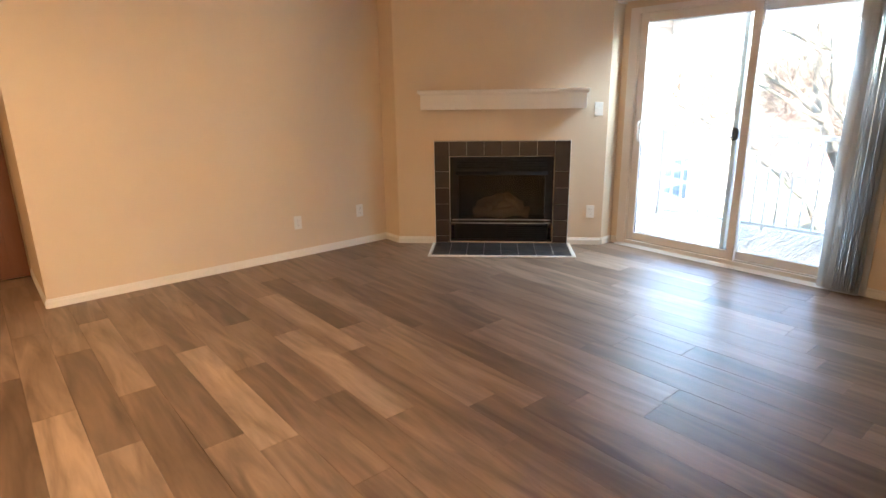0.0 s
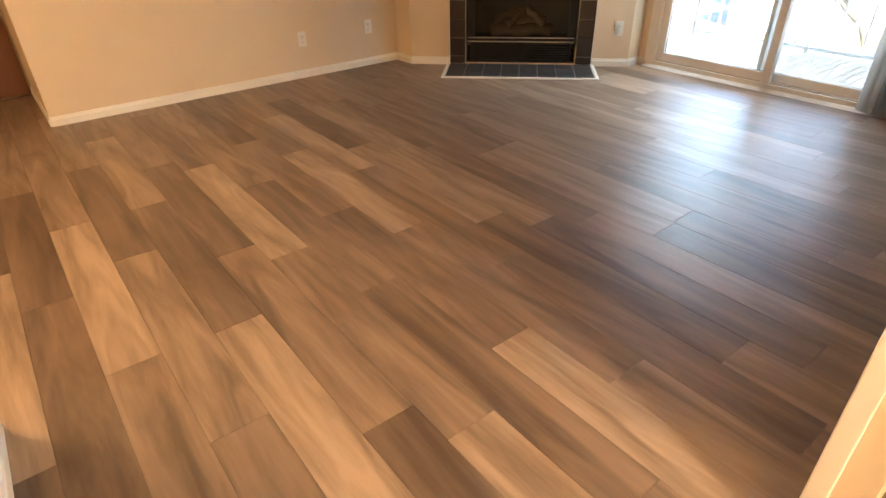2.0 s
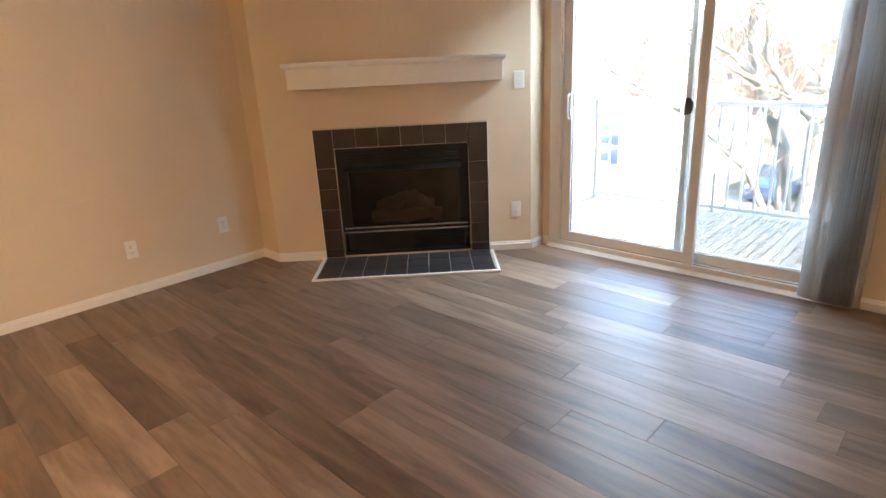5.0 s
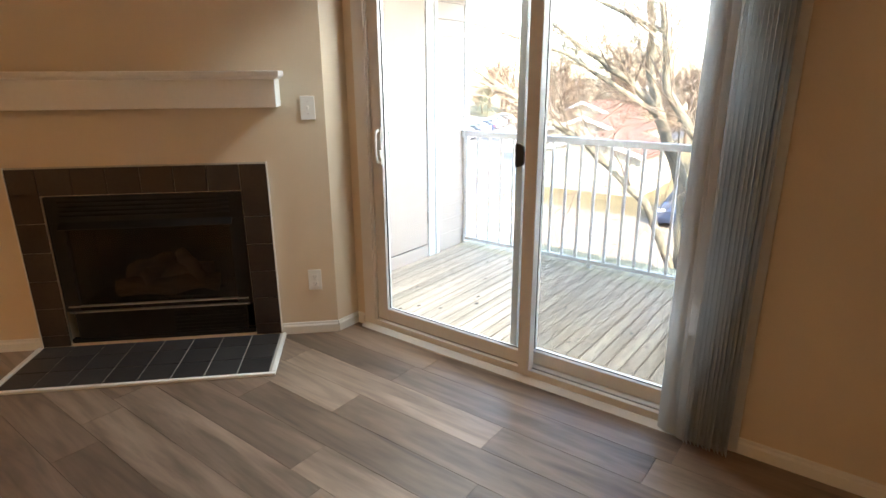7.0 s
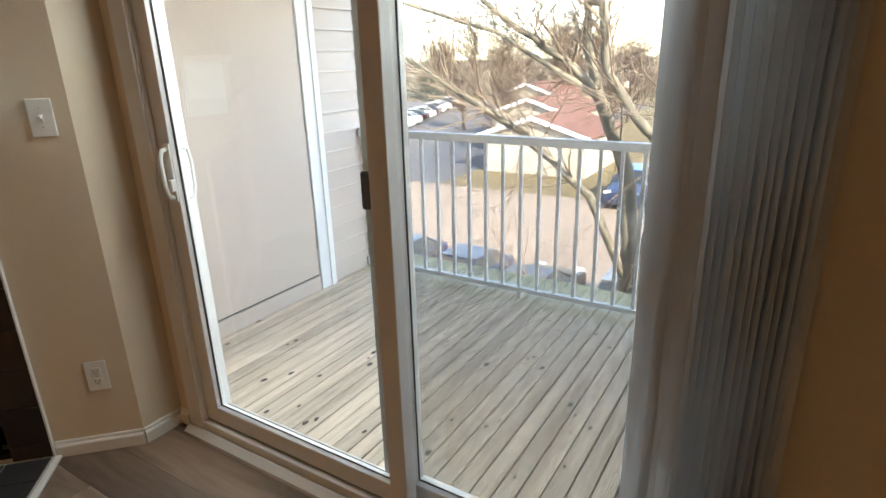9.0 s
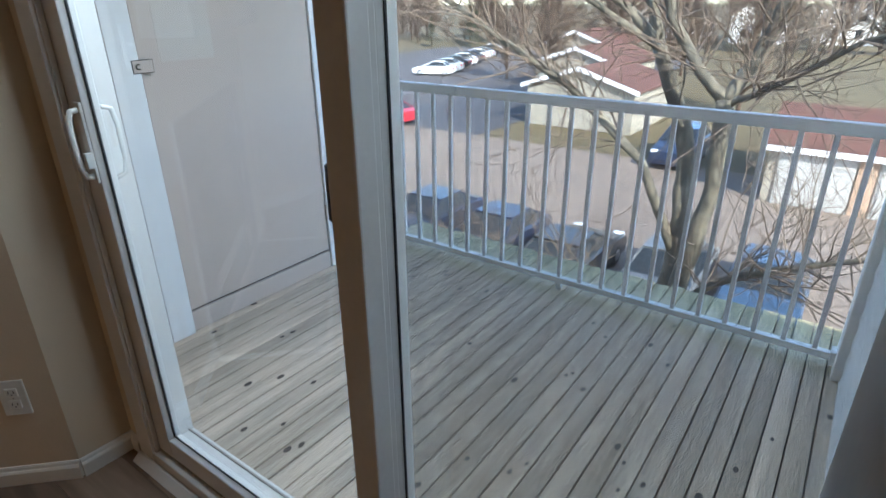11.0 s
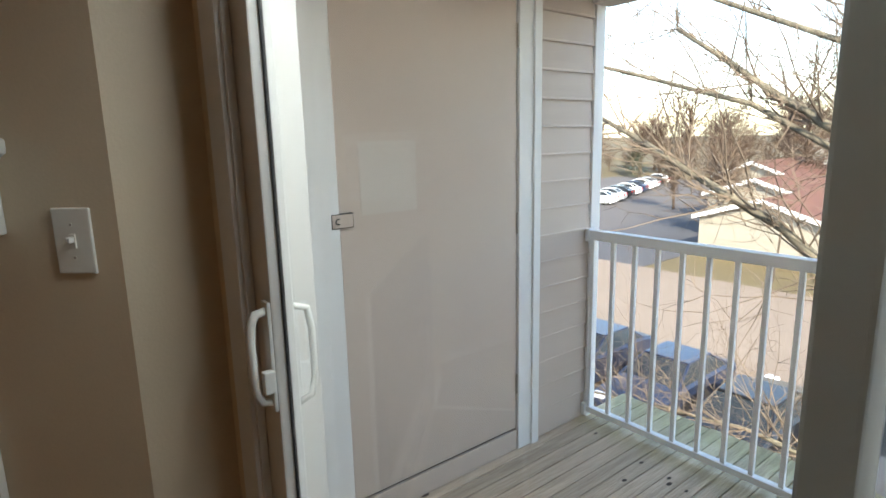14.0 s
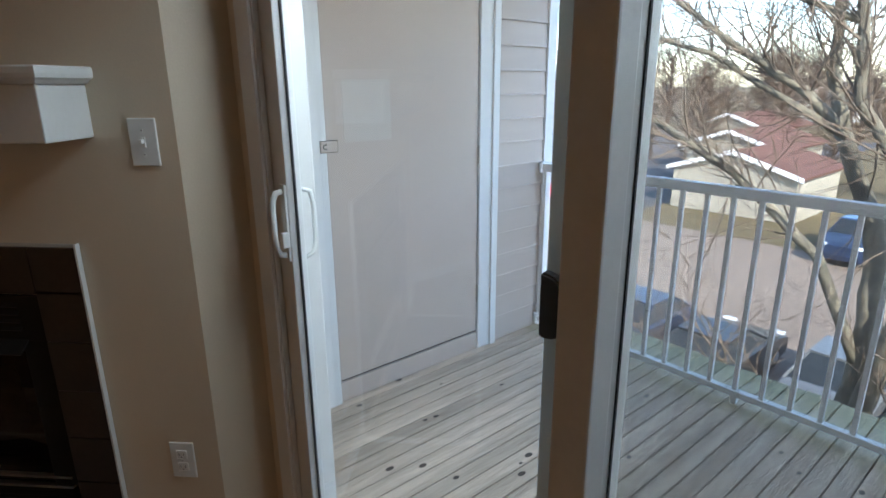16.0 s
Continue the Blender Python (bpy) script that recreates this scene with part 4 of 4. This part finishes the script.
P_NAVY, P_BLACK, P_WHITE, P_BLUE, P_SILVER, P_RED = paint("navy car paint", (0.016, 0.024, 0.05)), paint("black car paint", (0.012, 0.013, 0.016)), paint("white car paint", (0.68, 0.68, 0.67)), paint("blue car paint", (0.035, 0.075, 0.17)), paint("silver car paint", (0.36, 0.37, 0.38)), paint("red car paint", (0.4, 0.02, 0.03))
P_SLATE = paint("slate blue car paint", (0.035, 0.06, 0.10))
GZ = G - 0.10
car("dark slate blue car parked by the kerb", P_SLATE, pose(19.2, 2.1, GZ, 0, 0, 180), roof=P_SLATE)
car("dark pearl grey car parked under the tree", paint("pearl grey car paint", (0.10, 0.103, 0.107)), pose(18.6, 4.4, GZ, 0, 0, 180))
car("black car with red tail lamps facing the drive", P_BLACK, pose(18.6, 7.1, GZ, 0, 0, 0))
car("navy blue car parked nose to the kerb", P_NAVY, pose(18.4, 9.6, GZ, 0, 0, 180))
car("dark blue car parked nose to the kerb", P_NAVY, pose(18.6, 12.4, GZ, 0, 0, 180))
car("dark blue SUV beside the garage", P_NAVY, pose(33.6, 8.0, GZ, 0, 0, 180), True, roof=P_BLUE)
rnd = random.Random(5)
far_car = {}
for k in range(9):
    p = (P_WHITE, P_SILVER, P_BLACK, P_WHITE, P_NAVY)[k % 5]
    m = pose(56 + 3.3 * k, 40.0 + 1.15 * k, GZ, 0, 0, 110)
    lab = ("white", "silver", "black", "white", "navy")[k % 5] + " car in the far parking row"
    if lab in far_car:
        copy_thing(far_car[lab], m)
    else:
        far_car[lab] = car(lab, p, m)
car("red car at the drive's far end", P_RED, pose(33, 27, GZ, 0, 0, 90))


# ---- trees ----
def twigs(bm, start, direction, length, radius, depth, rng, sides, n=5):
    """A crooked branch that forks into thinner ones."""
    pts, p, d = [start.copy()], start.copy(), direction.normalized()
    for i in range(n):
        d = (d + Vector((rng.gauss(0, 0.16), rng.gauss(0, 0.16), rng.gauss(0.05, 0.13)))).normalized()
        p = p + d * length / n
        pts.append(p.copy())
    tube(bm, pts, [radius * (1 - 0.75 * i / n) for i in range(n + 1)], sides)
    if depth:
        for _ in range(rng.randint(3, 4)):
            i = rng.randint(1, n)
            side = (d.orthogonal().normalized() @ Matrix.Rotation(rng.uniform(0, 6.28), 3, d)).normalized()
            nd = (pts[i] - pts[i - 1]).normalized() * 0.75 + side * rng.uniform(0.5, 0.95)
            twigs(bm, pts[i], nd, length * rng.uniform(0.45, 0.7), radius * 0.5, depth - 1, rng, 3, n)


tree = empty("tree", pose(12.1, 2.9, G), "large bare pale-barked tree beside the balcony", "tree")
off = Vector((12.1, 2.5, G))
TRUNK = [
    ([(12.15, 2.75, G), (12.1, 2.62, -4.4), (12.05, 2.47, -2.9)], [0.30, 0.26, 0.24]),
    ([(12.05, 2.50, -3.0), (12.15, 2.46, -1.4), (12.2, 2.63, -0.25), (12.25, 3.15, 0.87)], [0.20, 0.175, 0.15, 0.12]),
    ([(12.25, 3.13, 0.83), (12.1, 3.5, 1.25), (11.8, 4.2, 1.75), (11.4, 5.4, 2.7)], [0.10, 0.08, 0.06, 0.035]),
    ([(12.25, 3.13, 0.83), (12.4, 3.38, 1.5), (12.5, 3.5, 2.6), (12.4, 3.9, 4.2)], [0.11, 0.09, 0.075, 0.045]),
    ([(12.05, 2.43, -3.0), (11.95, 2.22, -1.8), (11.9, 2.08, -0.88), (11.9, 2.14, 0.25)], [0.19, 0.165, 0.15, 0.145]),
    ([(11.9, 2.14, 0.2), (11.85, 2.46, 0.55), (11.9, 2.92, 1.18), (11.9, 3.02, 2.0), (11.7, 3.3, 3.6)], [0.11, 0.098, 0.085, 0.075, 0.045]),
    ([(11.9, 2.14, 0.2), (12.0, 1.92, 0.65), (12.1, 1.68, 1.45), (12.2, 1.45, 2.7), (12.2, 1.3, 4.3)], [0.12, 0.115, 0.10, 0.08, 0.045]),
    ([(11.9, 2.12, 0.2), (11.8, 1.85, 0.32), (11.5, 1.42, 0.60), (11.0, 0.88, 1.0), (10.6, 0.1, 1.3)], [0.065, 0.055, 0.045, 0.035, 0.02]),
    ([(12.05, 2.5, -1.9), (11.85, 3.04, -0.64), (11.6, 4.06, 0.30), (11.4, 5.15, 0.95), (11.4, 6.4, 1.60), (11.3, 7.3, 2.2)], [0.10, 0.088, 0.075, 0.062, 0.045, 0.02]),
    ([(12.05, 2.45, -2.9), (11.7, 1.76, -2.05), (11.2, 1.1, -1.5), (10.8, 0.3, -1.0)], [0.09, 0.075, 0.06, 0.035]),
    ([(12.0, 2.6, -2.9), (11.7, 3.3, -2.5), (11.5, 4.2, -2.3), (11.2, 5.4, -2.3), (11.0, 7.2, -2.5)], [0.06, 0.05, 0.04, 0.03, 0.015]),
    ([(12.1, 2.6, -3.2), (12.0, 4.0, -3.1), (11.9, 5.6, -3.2), (11.7, 7.6, -3.0)], [0.05, 0.04, 0.03, 0.015]),
    ([(12.2, 3.05, 0.75), (11.8, 4.6, 1.75), (11.3, 6.6, 2.4), (11.0, 8.8, 2.7)], [0.06, 0.045, 0.03, 0.012]),
    ([(11.9, 3.0, 2.0), (11.4, 5.0, 3.0), (11.0, 7.4, 3.5), (10.8, 9.2, 3.4)], [0.05, 0.04, 0.03, 0.012]),
]
bm = bmesh.new()
rng = random.Random(21)
bt = bmesh.new()
for pts, rad in TRUNK:
    P = [Vector(p) - off for p in pts]
    fine_p, fine_r = [], []
    for i in range(len(P) - 1):
        for s in range(4):
            f = s / 4
            q = P[i].lerp(P[i + 1], f) + (Vector((rng.gauss(0, 1), rng.gauss(0, 1), rng.gauss(0, 1))) * 0.10 * rad[i] if s else Vector())
            fine_p.append(q), fine_r.append((rad[i] * (1 - f) + rad[i + 1] * f) * rng.uniform(0.94, 1.06))
    fine_p.append(P[-1]), fine_r.append(rad[-1])
    fine_r = [r * (0.92 if rad[0] > 0.25 else 0.74) for r in fine_r]
    tube(bm, fine_p, fine_r, 12)
    if rad[-1] < 0.12:
        for k in range(len(fine_p) // 4, len(fine_p)):
            for _ in range(4 if k < len(fine_p) - 1 else 6):
                d = (fine_p[k] - fine_p[k - 1]).normalized()
                side = Vector((rng.gauss(-0.2, 1), rng.gauss(0, 1), rng.gauss(0.35, 0.8))).normalized()
                twigs(bt, fine_p[k], d * 0.6 + side * 0.8, rng.uniform(0.6, 1.9), min(0.015, fine_r[k] * 0.35), 2, rng, 4, 4)
part("trunk", bm, M_BARK, tree, "pale mottled trunk and limbs", smooth=True)
part("crown", bt, M_TWIG, tree, "crown of thin bare twigs")


def bare_tree(name, height, seed):
    rng = random.Random(seed)
    bm, bt = bmesh.new(), bmesh.new()
    tube(bm, [(0, 0, 0), (0.1, 0, height * 0.25), (0.05, 0.1, height * 0.5), (0.1, 0, height * 0.8)], [height * 0.022, height * 0.017, height * 0.011, height * 0.003], 7)
    for _ in range(64):
        z = height * rng.uniform(0.16, 0.75)
        a = rng.uniform(0, 6.28)
        twigs(bt, Vector((0.05, 0.03, z)), Vector((math.cos(a), math.sin(a), rng.uniform(0.5, 1.2))), height * rng.uniform(0.2, 0.42), height * 0.0066, 2, rng, 3, 3)
    return mesh_of("trunk", bm, M_FARTWIG), mesh_of("crown", bt, M_FARTWIG)


kinds = [bare_tree("far_tree", h, s) for h, s in ((9, 1), (11, 2), (8, 3))]


def put_tree(x, y, k, turn, s=1.0, lab="bare brown winter tree beyond the parking lot"):
    ob = empty("tree", pose(x, y, G - 0.12, 0, 0, turn) @ Matrix.Diagonal((s, s, s, 1)), lab, "tree", "far bare trees")
    ob.matrix_basis = pose(x, y, G - 0.12, 0, 0, turn) @ Matrix.Diagonal((s, s, s, 1))
    piece("trunk", kinds[k][0], ob, I4), piece("crown", kinds[k][1], ob, I4)


rng = random.Random(8)
for x, y in ((54, 24), (58, 31), (62, 22), (46, 21.5), (57, 15), (66, 27), (70, 18), (48, 8)):
    put_tree(x + rng.uniform(-1, 1), y + rng.uniform(-1, 1), rng.randint(0, 2), rng.uniform(0, 360), rng.uniform(0.7, 1.0), "bare brown tree behind the garages")
for k in range(90):
    y = -45 + 2.56 * k + rng.uniform(-2, 2)
    put_tree(118 + rng.uniform(-14, 22) - 0.12 * max(0, y - 40), y, rng.randint(0, 2), rng.uniform(0, 360), rng.uniform(1.0, 1.5))


for k in range(30):
    y = 8 + 4.2 * k + rng.uniform(-2, 2)
    put_tree(103 + rng.uniform(-4, 4) - 0.12 * max(0, y - 40), y, rng.randint(0, 2), rng.uniform(0, 360), rng.uniform(0.42, 0.6), "leafless brown shrub along the lot edge")


def fir(x, y, h, seed):
    rng = random.Random(seed)
    ob = empty("fir_tree", pose(x, y, G - 0.12), "dark evergreen tree among the houses", "tree", "evergreens")
    bm = bmesh.new()
    for k in range(420):
        f = rng.random() ** 0.8
        z, a = h * (0.06 + 0.94 * f), rng.uniform(0, 6.28)
        r = h * 0.27 * (1 - f) * rng.uniform(0.5, 1.05) + 0.05
        c, w = Vector((r * math.cos(a), r * math.sin(a), z)), h * 0.05
        n = Vector((math.cos(a), math.sin(a), 0.25))
        s = Vector((-math.sin(a), math.cos(a), 0))
        vs = [bm.verts.new(v) for v in (c - s * w - n * w, c + s * w - n * w, c + n * w * 1.6 - Vector((0, 0, w * 0.8)))]
        bm.faces.new(vs)
    part("crown", bm, M_FIR, ob)
    bm = bmesh.new()
    tube(bm, [(0, 0, 0), (0, 0, h * 0.9)], [h * 0.02, 0.02], 6)
    part("trunk", bm, M_TWIG, ob)


fir(104, 16, 9, 1), fir(92, 58, 6, 2), fir(98, 63, 7, 3), fir(112, 31, 7, 4), fir(90, 66, 5, 5)


def house(x, y, w, d, eave, ridge, label):
    ob = solid("house", boxes((x, x + d, y, y + w, G - 0.12, eave)), M_HOUSE, label, "house", "far houses")
    ym = y + w / 2
    part("gable_end", prism(bmesh.new(), [(y, eave), (y + w, eave), (ym, ridge)], "x", x + 0.01, x + d), M_HOUSE, ob)
    for ye in (y - 0.4, y + w + 0.4):
        part("roof_slope", prism(bmesh.new(), [(ye, eave - 0.25), (ym, ridge), (ym, ridge + 0.25), (ye, eave)], "x", x - 0.4, x + d), M_HROOF, ob)
    for yy in (y + w * 0.2, y + w * 0.62):
        for z in (G + 1.0, G + 3.6):
            if z + 1.4 < eave + 0.3:
                win = part("window", boxes((x - 0.06, x + 0.02, yy, yy + 1.1, z, z + 1.3)), M_CGLASS, ob, "dark window")
                part("window_frame", boxes((x - 0.09, x - 0.061, yy - 0.12, yy, z - 0.1, z + 1.4), (x - 0.09, x - 0.061, yy + 1.1, yy + 1.22, z - 0.1, z + 1.4), (x - 0.09, x - 0.061, yy, yy + 1.1, z + 1.3, z + 1.4)), M_OUTTRIM, win)


house(126, 2, 9, 12, -1.0, 2.2, "white two-storey house beyond the lawn")
house(122, 15.5, 8, 12, -1.6, 1.6, "white gabled house beyond the lawn")
house(130, -12, 10, 12, -1.2, 2.0, "pale house beyond the lawn")
house(128, 34, 10, 12, -1.6, 1.2, "pale house behind bare trees")

# ---- living-room floor ----
floor = solid("floor", boxes((-2.2, XR, -2.0, 5.53, -0.2, -0.006)), M_SUB, "grey-brown wood-look plank floor", "floor", kind="structure")
PW = 0.1780
plank_me = mesh_of("plank", box(bmesh.new(), 0.0006, PW - 0.0006, 0.0007, 1.2193, -0.005, 0, 0.0007), M_PLANK)
# a joint's y in the rows that are known, and planks that stand out as pale or dark: row, a y inside, tone
JOINT = {-7: 1.30, -5: 1.59, -4: 1.105, -3: 1.58, -2: 0.86, -1: 0.69, 0: 1.46, 1: 0.897, 2: 0.54, 3: 1.265, 4: 0.37, 5: 0.19}
TONE = {(-7, 2.0): 0.88, (-7, 0.7): 0.15, (-6, 1.5): 0.25, (-5, 2.2): 0.92, (-5, 1.0): 0.55, (-4, 1.7): 0.72, (-4, 0.5): 0.45, (-4, 2.8): 0.1, (-3, 1.0): 0.97, (-3, 2.2): 0.22, (-2, 1.5): 0.55, (-2, 2.6): 0.12, (-2, 0.3): 0.1,
        (-1, 2.5): 0.97, (-1, 0.2): 0.92, (-1, 1.3): 0.5, (0, 0.9): 0.3, (0, 2.0): 0.4, (1, 0.4): 1.0, (1, 1.5): 0.3, (2, 0.0): 0.75, (2, 1.1): 0.4, (2, 2.3): 0.9, (3, 0.7): 0.3, (3, 2.9): 0.85, (3, 1.9): 0.35, (4, 0.0): 0.75, (4, 1.0): 0.2, (4, 2.2): 0.7, (5, 0.8): 0.1}
rng = random.Random(17)
for i in range(-18, 22):
    x = 0.939 + i * PW
    ylim0, ylim1 = (-2.0, 5.53) if x < XH else (-0.12 if x > 2.3 else -2.0, YL)
    y = JOINT[i] if i in JOINT else rng.uniform(0, 1.22)
    y -= 1.22 * math.ceil((y - ylim0) / 1.22)
    while y < ylim1:
        if x + PW > -2.25 and x < XR:
            ob = piece("plank", plank_me, floor, pose(x, y, 0))
            tone = rng.uniform(0.05, 0.85)
            for (row, yy), value in TONE.items():
                if row == i and y < yy < y + 1.22:
                    tone = value
            ob.color = (tone, tone, tone, 1)
        y += 1.22
